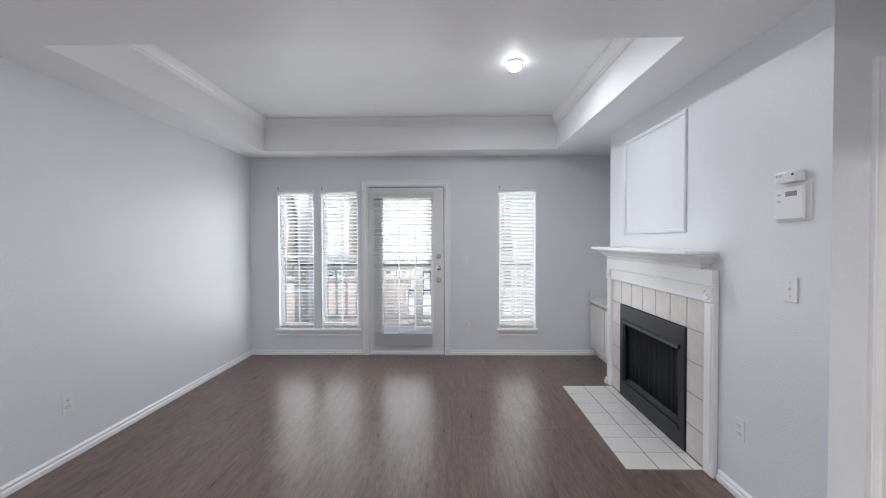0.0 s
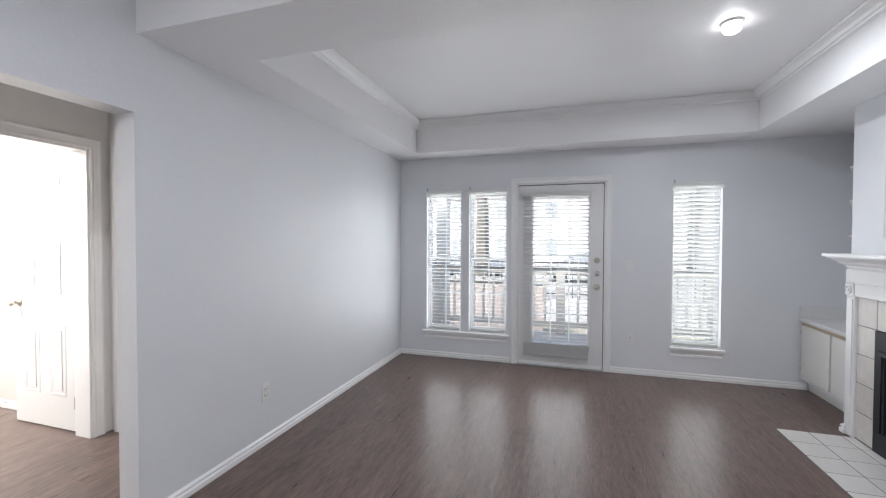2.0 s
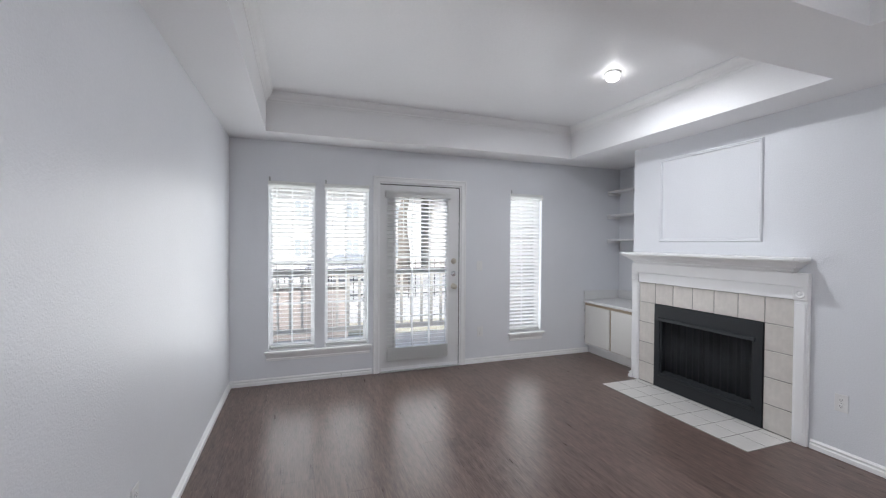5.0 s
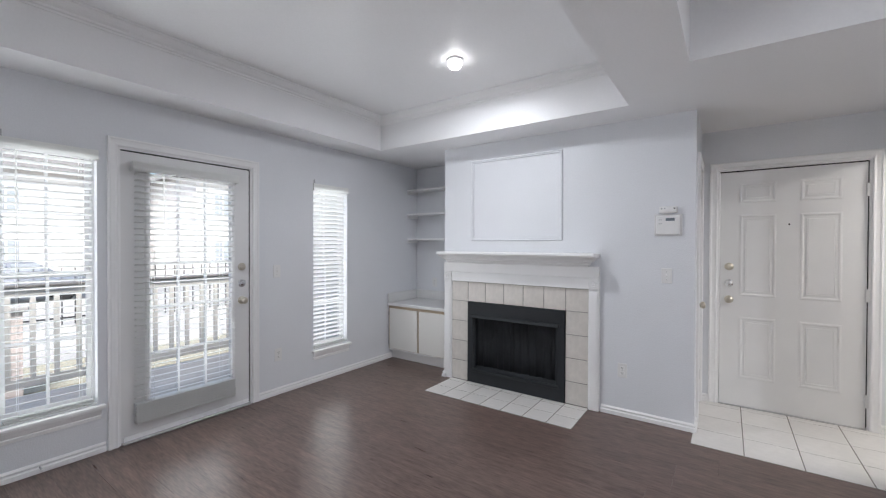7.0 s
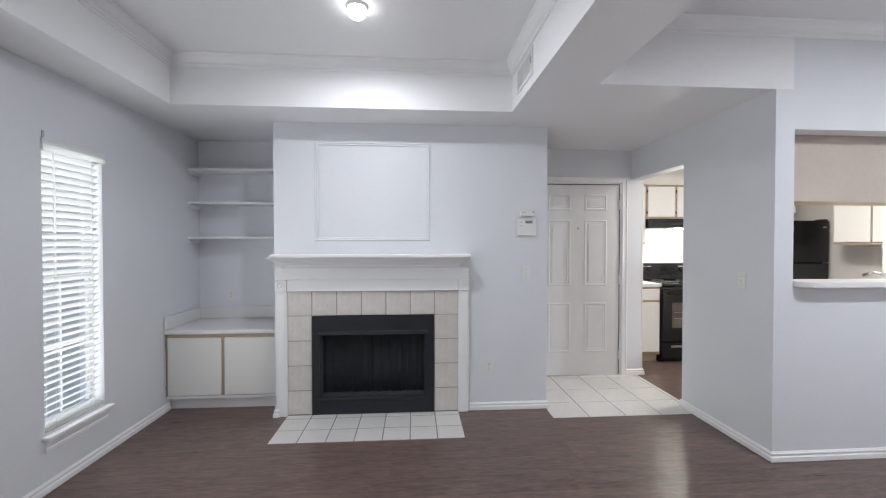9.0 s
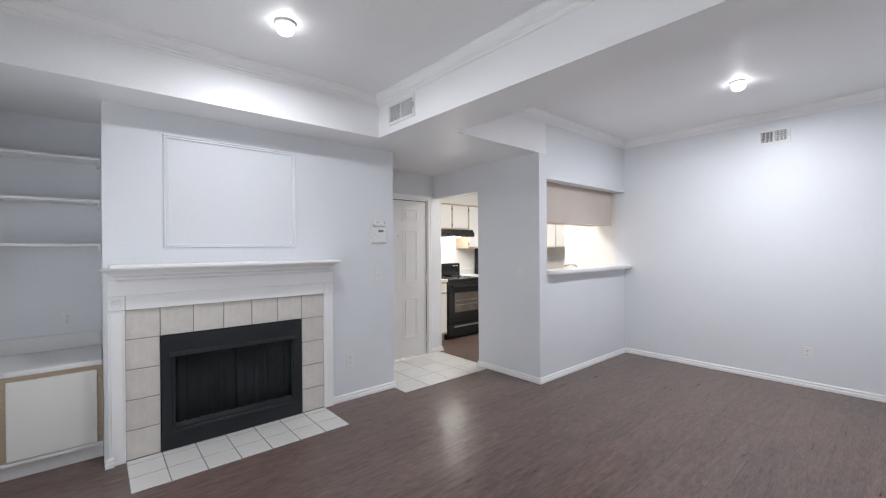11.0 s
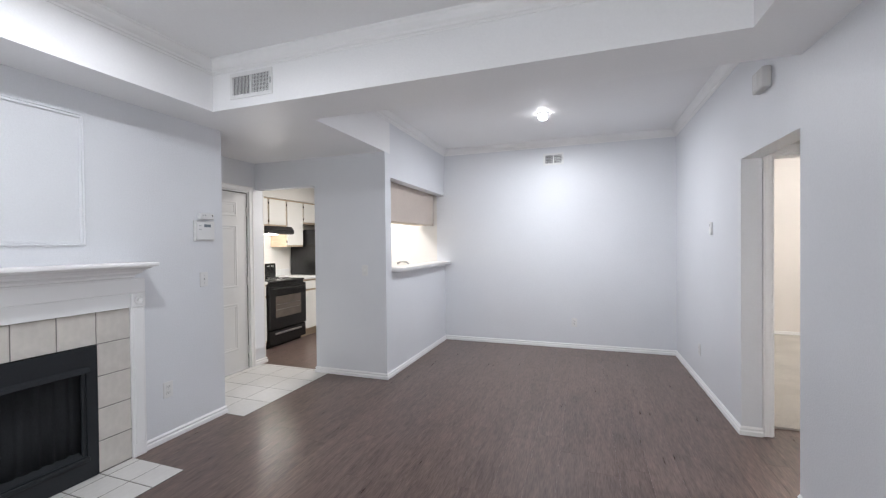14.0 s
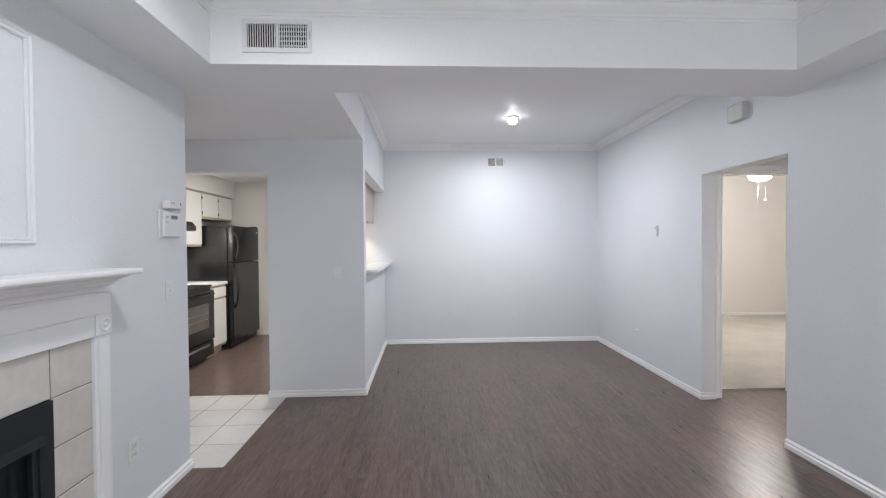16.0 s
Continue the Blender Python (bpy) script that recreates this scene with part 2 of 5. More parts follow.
def solid(xs, ys, zs, filled):
    """The outer faces of the filled cells of a grid."""
    bm = bmesh.new()
    nx, ny, nz = len(xs) - 1, len(ys) - 1, len(zs) - 1

    def full(i, j, k):
        return 0 <= i < nx and 0 <= j < ny and 0 <= k < nz and filled((xs[i] + xs[i + 1]) / 2, (ys[j] + ys[j + 1]) / 2, (zs[k] + zs[k + 1]) / 2)

    seen = {}

    def v(i, j, k):
        if (i, j, k) not in seen:
            seen[i, j, k] = bm.verts.new((xs[i], ys[j], zs[k]))
        return seen[i, j, k]

    for i in range(nx):
        for j in range(ny):
            for k in range(nz):
                if not full(i, j, k):
                    continue
                a, b, c = i + 1, j + 1, k + 1
                for step, ring in (((-1, 0, 0), ((i, j, k), (i, j, c), (i, b, c), (i, b, k))), ((1, 0, 0), ((a, j, k), (a, b, k), (a, b, c), (a, j, c))),
                                   ((0, -1, 0), ((i, j, k), (a, j, k), (a, j, c), (i, j, c))), ((0, 1, 0), ((i, b, k), (i, b, c), (a, b, c), (a, b, k))),
                                   ((0, 0, -1), ((i, j, k), (i, b, k), (a, b, k), (a, j, k))), ((0, 0, 1), ((i, j, c), (a, j, c), (a, b, c), (i, b, c)))):
                    if not full(i + step[0], j + step[1], k + step[2]):
                        bm.faces.new([v(*p) for p in ring])
    return bm


def wall(axis, near, far, a0, a1, z0, z1, openings=()):
    """A wall along x (axis 'x') or y with through openings (from, to, bottom, top)."""
    along = sorted({a0, a1, *(v for o in openings for v in o[:2])})
    up = sorted({z0, z1, *(v for o in openings for v in o[2:] if z0 < v < z1)})

    def filled(s, z):
        return not any(o[0] < s < o[1] and o[2] < z < o[3] for o in openings)

    if axis == "x":
        return solid(along, [near, far], up, lambda x, y, z: filled(x, z))
    return solid([near, far], along, up, lambda x, y, z: filled(y, z))


def sweep(path, profile, closed=False, mirror=False):
    """A moulding: the profile (out from the wall, up) along a level path of (x, y, z); it stands out to the path's left."""
    bm = bmesh.new()
    pts = [Vector(p) for p in path]
    n = len(pts)
    rings = []
    for i, p in enumerate(pts):
        before = pts[i - 1] if (i or closed) else None
        after = pts[(i + 1) % n] if (i < n - 1 or closed) else None
        dirs = [d.normalized() for d in ((p - before) if before is not None else None, (after - p) if after is not None else None) if d is not None]
        lefts = [Vector((-d.y, d.x, 0)) for d in dirs]
        out = lefts[0] if len(lefts) == 1 else (lefts[0] + lefts[1]) / (1 + lefts[0].dot(lefts[1]))
        if mirror:
            out = -out
        rings.append([bm.verts.new(p + out * o + Vector((0, 0, h))) for o, h in profile])
    m = len(profile)
    for i in range(n if closed else n - 1):
        a, b = rings[i], rings[(i + 1) % n]
        for k in range(m):
            bm.faces.new([a[k], b[k], b[(k + 1) % m], a[(k + 1) % m]])
    if not closed:
        bm.faces.new(rings[0]), bm.faces.new(rings[-1])
    bmesh.ops.recalc_face_normals(bm, faces=bm.faces)
    return bm


def frame_sweep(axis, at, a0, a1, z0, z1, profile, feet=False, side=1):
    """A casing or panel moulding round the rectangle a0..a1, z0..z1 on a wall; profile: (outwards from the opening, out of the wall)."""
    bm = bmesh.new()
    corners = [(a0, z0), (a0, z1), (a1, z1), (a1, z0)]
    outs = [(-1, -1), (-1, 1), (1, 1), (1, -1)]
    if feet:
        outs[0], outs[3] = (-1, 0), (1, 0)
    rings = []
    for (a, z), (oa, oz) in zip(corners, outs):
        ring = []
        for w, d in profile:
            s, h, q = a + oa * w, z + oz * w, at + side * d
            ring.append(bm.verts.new((s, q, h) if axis == "x" else (q, s, h)))
        rings.append(ring)
    m = len(profile)
    for i in range(3 if feet else 4):
        r, t = rings[i], rings[(i + 1) % 4]
        for k in range(m):
            bm.faces.new([r[k], t[k], t[(k + 1) % m], r[(k + 1) % m]])
    if feet:
        bm.faces.new(rings[0]), bm.faces.new(rings[3])
    bmesh.ops.recalc_face_normals(bm, faces=bm.faces)
    return bm


def lathe(profile, segments=20, turn=Matrix()):
    """A body of revolution about z from (radius, height) pairs, then turned and placed."""
    bm = bmesh.new()
    rings = []
    for r, h in profile:
        if r < 1e-6:
            rings.append([bm.verts.new(turn @ Vector((0, 0, h)))])
        else:
            rings.append([bm.verts.new(turn @ Vector((r * math.cos(2 * math.pi * k / segments), r * math.sin(2 * math.pi * k / segments), h))) for k in range(segments)])
    for a, b in zip(rings, rings[1:]):
        for k in range(segments):
            q = (k + 1) % segments
            if len(a) == 1 and len(b) > 1:
                bm.faces.new([a[0], b[q], b[k]])
            elif len(b) == 1 and len(a) > 1:
                bm.faces.new([a[k], a[q], b[0]])
            elif len(a) > 1:
                bm.faces.new([a[k], a[q], b[q], b[k]])
    for ring in (rings[0], rings[-1]):
        if len(ring) > 1:
            bm.faces.new(ring)
    bmesh.ops.recalc_face_normals(bm, faces=bm.faces)
    return bm


def tube(points, radius, segments=8):
    """A round bar along points, with the radius at each (a number or a list)."""
    bm = bmesh.new()
    pts = [Vector(p) for p in points]
    radii = radius if isinstance(radius, (list, tuple)) else [radius] * len(pts)
    rings = []
    side = None
    for i, p in enumerate(pts):
        d = (pts[min(i + 1, len(pts) - 1)] - pts[max(i - 1, 0)]).normalized()
        if side is None:
            side = d.orthogonal().normalized()
        side = (side - d * side.dot(d)).normalized()
        other = d.cross(side)
        rings.append([bm.verts.new(p + (side * math.cos(2 * math.pi * k / segments) + other * math.sin(2 * math.pi * k / segments)) * radii[i]) for k in range(segments)])
    for a, b in zip(rings, rings[1:]):
        for k in range(segments):
            bm.faces.new([a[k], a[(k + 1) % segments], b[(k + 1) % segments], b[k]])
    bm.faces.new(rings[0]), bm.faces.new(rings[-1])
    bmesh.ops.recalc_face_normals(bm, faces=bm.faces)
    return bm


# ---- the plan ----
NORTH, WEST, SOUTH = 4.92, -2.43, -1.37
DIN_EAST, ENTRY_SOUTH, CHIMNEY, ENTRY_EAST, ENTRY_NORTH = 0.62, 0.535, 1.555, 2.345, 1.715
SOFFIT, TRAY_TOP, DIN_TOP = 2.40, 2.75, 2.82
TRAY = (-2.085, 2.11, 1.185, 4.57)
DIN_NORTH = 1.70
HALL_HEAD, HALL_S, HALL_N, HALL_W, HALL_E = 2.02, 0.825, 1.685, -3.66, -2.56
WIN_Z = (0.33, 2.0)
WINDOWS = ((-2.085, -1.652), (-1.555, -1.11), (0.59, 1.03))
PATIO = (-1.005, -0.045, 2.06)
BED_TOP = 2.68

# walls of the living and dining room
structure("wall_north", wall("x", NORTH, NORTH + 0.15, HALL_E, 2.40, 0, SOFFIT, [(a, b, *WIN_Z) for a, b in WINDOWS] + [(PATIO[0], PATIO[1], -1, PATIO[2])]), WALL,
          "painted plaster wall with windows and a patio door", "wall")
structure("wall_west", solid([HALL_E, WEST], [SOUTH - 0.15, HALL_S, HALL_N, DIN_NORTH, NORTH], [0, HALL_HEAD, SOFFIT, DIN_TOP],
                             lambda x, y, z: not (HALL_S < y < HALL_N and z < HALL_HEAD) and not (y > DIN_NORTH and z > SOFFIT)), WALL,
          "painted plaster wall with a plain opening to the hall", "wall")
structure("wall_south", box(WEST, SOUTH - 0.15, 0, DIN_EAST, SOUTH, DIN_TOP), WALL, "painted plaster dining wall", "wall")
PASS = (SOUTH, 0.405, 1.13, 2.147)
structure("wall_east_dining", wall("y", DIN_EAST, 0.745, -2.25, 0.415, 0, DIN_TOP, [PASS]), WALL, "painted wall with a kitchen pass-through", "wall")
KDOOR = (1.503, 2.345, 2.09)
structure("wall_entry_south", solid([DIN_EAST, KDOOR[0], KDOOR[1], 3.48], [0.415, ENTRY_SOUTH], [0, KDOOR[2], SOFFIT],
                                    lambda x, y, z: not (KDOOR[0] < x < KDOOR[1] and z < KDOOR[2])), WALL, "painted pier and kitchen doorway wall", "wall")
EDOOR = (0.635, 1.60, 2.06)
structure("wall_entry_east", wall("y", ENTRY_EAST, ENTRY_EAST + 0.15, ENTRY_SOUTH, 1.835, 0, SOFFIT, [(EDOOR[0], EDOOR[1], -1, EDOOR[2])]), WALL, "painted wall with the entry door", "wall")
CLOSET = (1.76, 2.31, 2.06)
structure("wall_closet", wall("x", ENTRY_NORTH, 1.835, CHIMNEY, ENTRY_EAST, 0, SOFFIT, [(CLOSET[0], CLOSET[1], -1, CLOSET[2])]), WALL, "painted wall with the closet door", "wall")
FIRE = (2.678, 3.68, 0.82)
CHIM_N = 3.985
structure("wall_chimney", wall("y", CHIMNEY, 1.70, 1.835, CHIM_N, 0, SOFFIT, [(FIRE[0], FIRE[1], -1, FIRE[2])]), WALL, "painted chimney breast", "wall")
NICHE_E = 2.24
structure("wall_niche_side", box(1.70, CHIM_N - 0.12, 0, NICHE_E, CHIM_N, SOFFIT), WALL, "painted side of the shelf niche", "wall")
structure("wall_niche_back", box(NICHE_E, CHIM_N - 0.12, 0, 2.40, NORTH, SOFFIT), WALL, "painted back of the shelf niche", "wall")

# ceiling with its two trays, and plain lids over the other rooms
xs = [HALL_E, WEST, TRAY[0], DIN_EAST, TRAY[2], 2.51]
ys = [SOUTH - 0.15, SOUTH, 0.415, DIN_NORTH, TRAY[1], TRAY[3], 5.07]


def ceiling_full(x, y, z):
    if TRAY[0] < x < TRAY[2] and TRAY[1] < y < TRAY[3]:
        return z > TRAY_TOP
    if y < DIN_NORTH and x < DIN_EAST:
        return z > DIN_TOP
    if y < 0.415 and x > DIN_EAST:
        return z > DIN_TOP
    return z > SOFFIT


structure("ceiling", solid(xs, ys, [SOFFIT, TRAY_TOP, DIN_TOP, 3.0], ceiling_full), CEIL, "white textured ceiling with recessed trays", "ceiling")
structure("ceiling_kitchen", box(0.745, -2.25, 2.40, 3.48, 0.415, 2.5), CEIL, "white kitchen ceiling", "ceiling")
structure("ceiling_hall", box(-3.81, 0.70, 2.39, HALL_E, 2.50, 2.5), CEIL, "white textured hall ceiling", "ceiling")
structure("ceiling_bedroom_north", box(-7.3, 2.50, BED_TOP, HALL_E, 6.3, BED_TOP + 0.1), CEIL, "white bedroom ceiling", "ceiling")
structure("ceiling_bedroom_south", box(-7.3, -3.2, BED_TOP, HALL_E, 0.70, BED_TOP + 0.1), CEIL, "white bedroom ceiling", "ceiling")
structure("ceiling_bathroom", box(-6.0, 0.70, 2.42, -3.81, 2.50, 2.5), CEIL, "white bathroom ceiling", "ceiling")

# hall, bedrooms, bathroom
HN = (-3.545, -2.785, 2.05)
HW = (1.45, 2.255, 2.05)
HS = (-3.37, -2.62, 2.05)
structure("wall_hall_north", wall("x", 2.38, 2.50, -3.81, HALL_E, 0, 2.39, [(HN[0], HN[1], -1, HN[2])]), HALL, "painted hall wall with a bedroom doorway", "wall")
structure("wall_hall_west", wall("y", -3.81, HALL_W, 0.80, 2.38, 0, 2.39, [(HW[0], HW[1], -1, HW[2])]), HALL, "painted hall wall with a bathroom doorway", "wall")
structure("wall_hall_south", wall("x", 0.68, 0.80, -3.81, HALL_E, 0, 2.39, [(HS[0], HS[1], -1, HS[2])]), HALL, "painted hall wall with a bedroom doorway", "wall")
structure("wall_bedroom_north_far", box(-7.3, 6.15, 0, HALL_E, 6.3, BED_TOP), BEDROOM, "tan bedroom wall", "wall")
structure("wall_bedroom_north_west", box(-7.3, 2.6, 0, -7.15, 6.15, BED_TOP), BEDROOM, "tan bedroom wall", "wall")
structure("wall_bedroom_north_east", box(HALL_E - 0.02, 2.505, 0, HALL_E - 0.002, 6.15, BED_TOP), BEDROOM, "tan bedroom wall", "wall")
structure("wall_bedroom_north_near", solid([-7.3, -3.81, HALL_E - 0.02], [2.504, 2.53], [0, 2.12, BED_TOP], lambda x, y, z: x < -3.81 or z > 2.12), BEDROOM, "tan bedroom wall", "wall")
structure("wall_bedroom_south_far", box(-7.3, -3.2, 0, HALL_E, -3.05, BED_TOP), BEDROOM, "tan bedroom wall", "wall")
structure("wall_bedroom_south_west", box(-7.3, -3.05, 0, -7.15, 0.67, BED_TOP), BEDROOM, "tan bedroom wall", "wall")
structure("wall_bedroom_south_east", box(HALL_E - 0.02, -3.05, 0, HALL_E - 0.002, 0.67, BED_TOP), BEDROOM, "tan bedroom wall", "wall")
structure("wall_bedroom_south_near", solid([-7.3, -3.81, HALL_E - 0.02], [0.65, 0.676], [0, 2.12, BED_TOP], lambda x, y, z: x < -3.81 or z > 2.12), BEDROOM, "tan bedroom wall", "wall")
structure("wall_bathroom_north", box(-6.0, 2.40, 0, -3.812, 2.50, 2.42), KITCHEN, "white bathroom wall", "wall")
structure("wall_bathroom_west", box(-6.0, 0.70, 0, -5.85, 2.40, 2.42), KITCHEN, "white bathroom wall", "wall")
structure("wall_bathroom_south", box(-5.85, 0.70, 0, -3.812, 0.80, 2.42), KITCHEN, "white bathroom wall", "wall")
# kitchen shell
KIT_E, KIT_S = 3.36, -2.13
structure("wall_kitchen_east", box(KIT_E, -2.25, 0, 3.48, 0.415, 2.40), KITCHEN, "white kitchen wall", "wall")
structure("wall_kitchen_south", box(0.745, -2.25, 0, KIT_E, KIT_S, 2.40), KITCHEN, "white kitchen wall", "wall")
structure("wall_kitchen_stub", box(0.7452, SOUTH - 0.12, 0, 1.535, SOUTH, 2.399), KITCHEN, "white stub wall beside the pass-through", "wall")
structure("wall_kitchen_north", box(KDOOR[1], 0.398, 0, KIT_E, 0.412, 2.40), KITCHEN, "white kitchen wall", "wall")

# floors
structure("floor", box(-3.81, -2.25, -0.12, 3.48, 5.07, -0.004), SUBFLOOR, "dark brown vinyl plank floor", "floor")
structure("floor_bedroom_north", box(-7.3, 2.46, -0.003, HALL_E, 6.3, 0.016), CARPET, "beige bedroom carpet", "carpet")
structure("floor_bedroom_south", box(-7.3, -3.2, -0.003, HALL_E, 0.635, 0.016), CARPET, "beige bedroom carpet", "carpet")
structure("floor_bathroom", box(-6.0, 0.70, -0.1, -3.811, 2.40, -0.001), VINYL, "dark vinyl bathroom floor", "floor")
structure("ground_slab", box(-7.3, -3.2, -0.2, 3.48, 6.3, -0.125), ASPHALT, "concrete slab under the rooms", "slab")

# ---- skirting, crown and corner trim ----
BASE = ((0, 0.002), (0.016, 0.002), (0.016, 0.030), (0.012, 0.034), (0.007, 0.037), (0.007, 0.043), (0.012, 0.047), (0.012, 0.054), (0.006, 0.060), (0.004, 0.064), (0, 0.065))
CROWN = ((0, 0), (0.062, 0), (0.062, -0.010), (0.054, -0.016), (0.048, -0.030), (0.034, -0.048), (0.018, -0.060), (0.016, -0.072), (0.008, -0.078), (0.006, -0.090), (0, -0.090))


def skirting(points, mirror=False):
    structure("baseboard", sweep([(x, y, 0) for x, y in points], BASE, mirror=mirror), TRIM, "white moulded baseboard", "baseboard")


skirting([(CHIMNEY, CHIM_N - 1.605), (CHIMNEY, ENTRY_NORTH), (1.70, ENTRY_NORTH)], True)
skirting([(PATIO[1] + 0.047, NORTH), (1.74, NORTH)], True)
skirting([(WEST, HALL_N), (WEST, NORTH), (PATIO[0] - 0.065, NORTH)], True)
skirting([(HALL_E, HALL_N), (WEST, HALL_N)], True)
skirting([(HALL_E, HALL_S), (WEST, HALL_S), (WEST, SOUTH), (DIN_EAST, SOUTH), (DIN_EAST, ENTRY_SOUTH), (KDOOR[0], ENTRY_SOUTH), (KDOOR[0], 0.415)])
skirting([(2.44, 0.398), (ENTRY_EAST, 0.398), (ENTRY_EAST, EDOOR[0] - 0.055)])
skirting([(ENTRY_EAST, EDOOR[1] + 0.055), (ENTRY_EAST, ENTRY_NORTH), (2.338, ENTRY_NORTH)])
skirting([(-7.15, 6.15), (HALL_E - 0.02, 6.15)], True)
skirting([(-7.15, -3.05), (HALL_E - 0.02, -3.05)])
skirting([(HALL_E, 2.38), (HN[1] + 0.06, 2.38)])
skirting([(HALL_W, HW[0] - 0.06), (HALL_W, 0.80), (HS[0] - 0.06, 0.80)])
skirting([(-5.85, 0.80), (-5.85, 2.40), (-3.82, 2.40)], True)
skirting([(0.76, KIT_S), (2.62, KIT_S)])
structure("crown_moulding", sweep([(TRAY[0], TRAY[1], TRAY_TOP), (TRAY[2], TRAY[1], TRAY_TOP), (TRAY[2], TRAY[3], TRAY_TOP), (TRAY[0], TRAY[3], TRAY_TOP)], CROWN, closed=True), TRIM,
          "white crown moulding round the living tray", "crown moulding")
structure("crown_moulding", sweep([(WEST, SOUTH, DIN_TOP), (DIN_EAST, SOUTH, DIN_TOP), (DIN_EAST, DIN_NORTH, DIN_TOP), (WEST, DIN_NORTH, DIN_TOP)], CROWN, closed=True), TRIM,
          "white crown moulding round the dining ceiling", "crown moulding")

# ---- doors, windows and blinds ----
CASING = ((0, 0), (0, 0.012), (0.008, 0.016), (0.020, 0.013), (0.040, 0.015), (0.050, 0.020), (0.058, 0.019), (0.060, 0.012), (0.060, 0))
PANEL = ((0, 0), (0, 0.002), (-0.008, 0.004), (-0.016, 0.004), (-0.024, 0.001), (-0.024, 0))


def knob(parent, place, towards, name="door_knob", mat=None, big=True, label=""):
    """A round knob or lock rose; towards: the unit direction out of the door."""
    turn = Matrix.Translation(place) @ Vector(towards).to_track_quat("Z", "Y").to_matrix().to_4x4()
    rose = ((0.0, 0), (0.033, 0), (0.033, 0.004), (0.029, 0.009), (0.012, 0.012))
    ball = ((0.012, 0.030), (0.020, 0.034), (0.0275, 0.044), (0.028, 0.054), (0.023, 0.062), (0.010, 0.066), (0, 0.066))
    lock = ((0.024, 0.014), (0.022, 0.022), (0.010, 0.024), (0, 0.024))
    return part(name, lathe(rose + (ball if big else lock), 24, turn), mat or BRASS, parent, label, smooth=True)


def panel_door(name, axis, at, depth, a0, a1, top, label, face=-1, panels=True, both=False, mat=None):
    """A six-panel slab: at is the visible face; face: the way it looks along the other axis."""
    root = thing(name, (a0, at, 0) if axis == "x" else (at, a0, 0), label, "door", kind="structure")
    lo, hi = (at, at - face * depth)
    slab = box(a0, lo, 0.008, a1, hi, top, bevel=0.002) if axis == "x" else box(lo, a0, 0.008, hi, a1, top, bevel=0.002)
    part("slab", slab, mat or DOOR, root)
    if panels:
        w = a1 - a0
        for c0, c1 in ((0.15, 0.42), (0.58, 0.85)):
            for z0, z1 in ((0.25, 0.78), (0.96, 1.66), (1.76, 1.93)):
                p0, p1 = a0 + c0 * w, a0 + c1 * w
                for where, way in ((at, face), (hi, -face)) if both else ((at, face),):
                    bm = frame_sweep(axis, where, p0, p1, z0, z1, PANEL, side=way)
                    q0, q1, d = p0 + 0.042, p1 - 0.042, where + way * 0.004
                    if axis == "x":
                        add_box(bm, q0, min(where, d), z0 + 0.042, q1, max(where, d), z1 - 0.042, bevel=0.005)
                    else:
                        add_box(bm, min(where, d), q0, z0 + 0.042, max(where, d), q1, z1 - 0.042, bevel=0.005)
                    part("panel", bm, mat or DOOR, root)
    return root


def jamb(axis, near, far, a0, a1, top, thick=0.02):
    """The lining of a door opening a0..a1."""
    if axis == "x":
        return boxes([(a0, near, 0, a0 + thick, far, top), (a1 - thick, near, 0, a1, far, top), (a0 + thick, near, top - thick, a1 - thick, far, top)])
    return boxes([(near, a0, 0, far, a0 + thick, top), (near, a1 - thick, 0, far, a1, top), (near, a0 + thick, top - thick, far, a1 - thick, top)])


def doorway(axis, near, far, a0, a1, top, sides=(-1, 1), label="white door casing with moulded edge", wide=1.0):
    structure("trim_door_jamb", jamb(axis, near - 0.002, far + 0.002, a0, a1, top), TRIM, "white door lining", "door frame")
    for s in sides:
        structure("trim_door_casing", frame_sweep(axis, near if s < 0 else far, a0 + 0.006, a1 - 0.006, 0, top - 0.006, [(w * wide, d) for w, d in CASING], feet=True, side=s), TRIM, label, "door frame")


# patio door, glazed, with its blind
doorway("x", NORTH, NORTH + 0.15, PATIO[0], PATIO[1], PATIO[2], (-1,))
D0, D1, DY = PATIO[0] + 0.023, PATIO[1] - 0.023, NORTH + 0.012
G = (-0.815, -0.225, 0.265, 1.91)
patio_door = thing("door_1", (D0, DY, 0), "white patio door with a full glazed light", "door", kind="structure")
part("slab", wall("x", DY, DY + 0.044, D0, D1, 0.012, 2.037, [G]), DOOR, patio_door)
part("light_frame", frame_sweep("x", DY, G[0] + 0.004, G[1] - 0.004, G[2] + 0.004, G[3] - 0.004, ((0, 0), (0, 0.012), (0.010, 0.016), (0.022, 0.012), (0.030, 0.002), (0.030, 0)), side=-1), TRIM, patio_door)
part("pane", box(G[0] - 0.005, DY + 0.020, G[2] - 0.005, G[1] + 0.005, DY + 0.026, G[3] + 0.005), GLASS, patio_door, "clear glass pane").visible_shadow = False
for i in (1, 2):
    x = G[0] + (G[1] - G[0]) * i / 3
    part("muntin", box(x - 0.008, DY + 0.008, G[2], x + 0.008, DY + 0.036, G[3], bevel=0.003), TRIM, patio_door)
for i in range(1, 5):
    z = G[2] + (G[3] - G[2]) * i / 5
    part("muntin", box(G[0], DY + 0.010, z - 0.008, G[1], DY + 0.034, z + 0.008, bevel=0.003), TRIM, patio_door)
knob(patio_door, (-0.135, DY, 0.912), (0, -1, 0), label="worn brass knob")
knob(patio_door, (-0.135, DY, 1.056), (0, -1, 0), "deadbolt", CHROME, False, "chrome deadbolt rose")
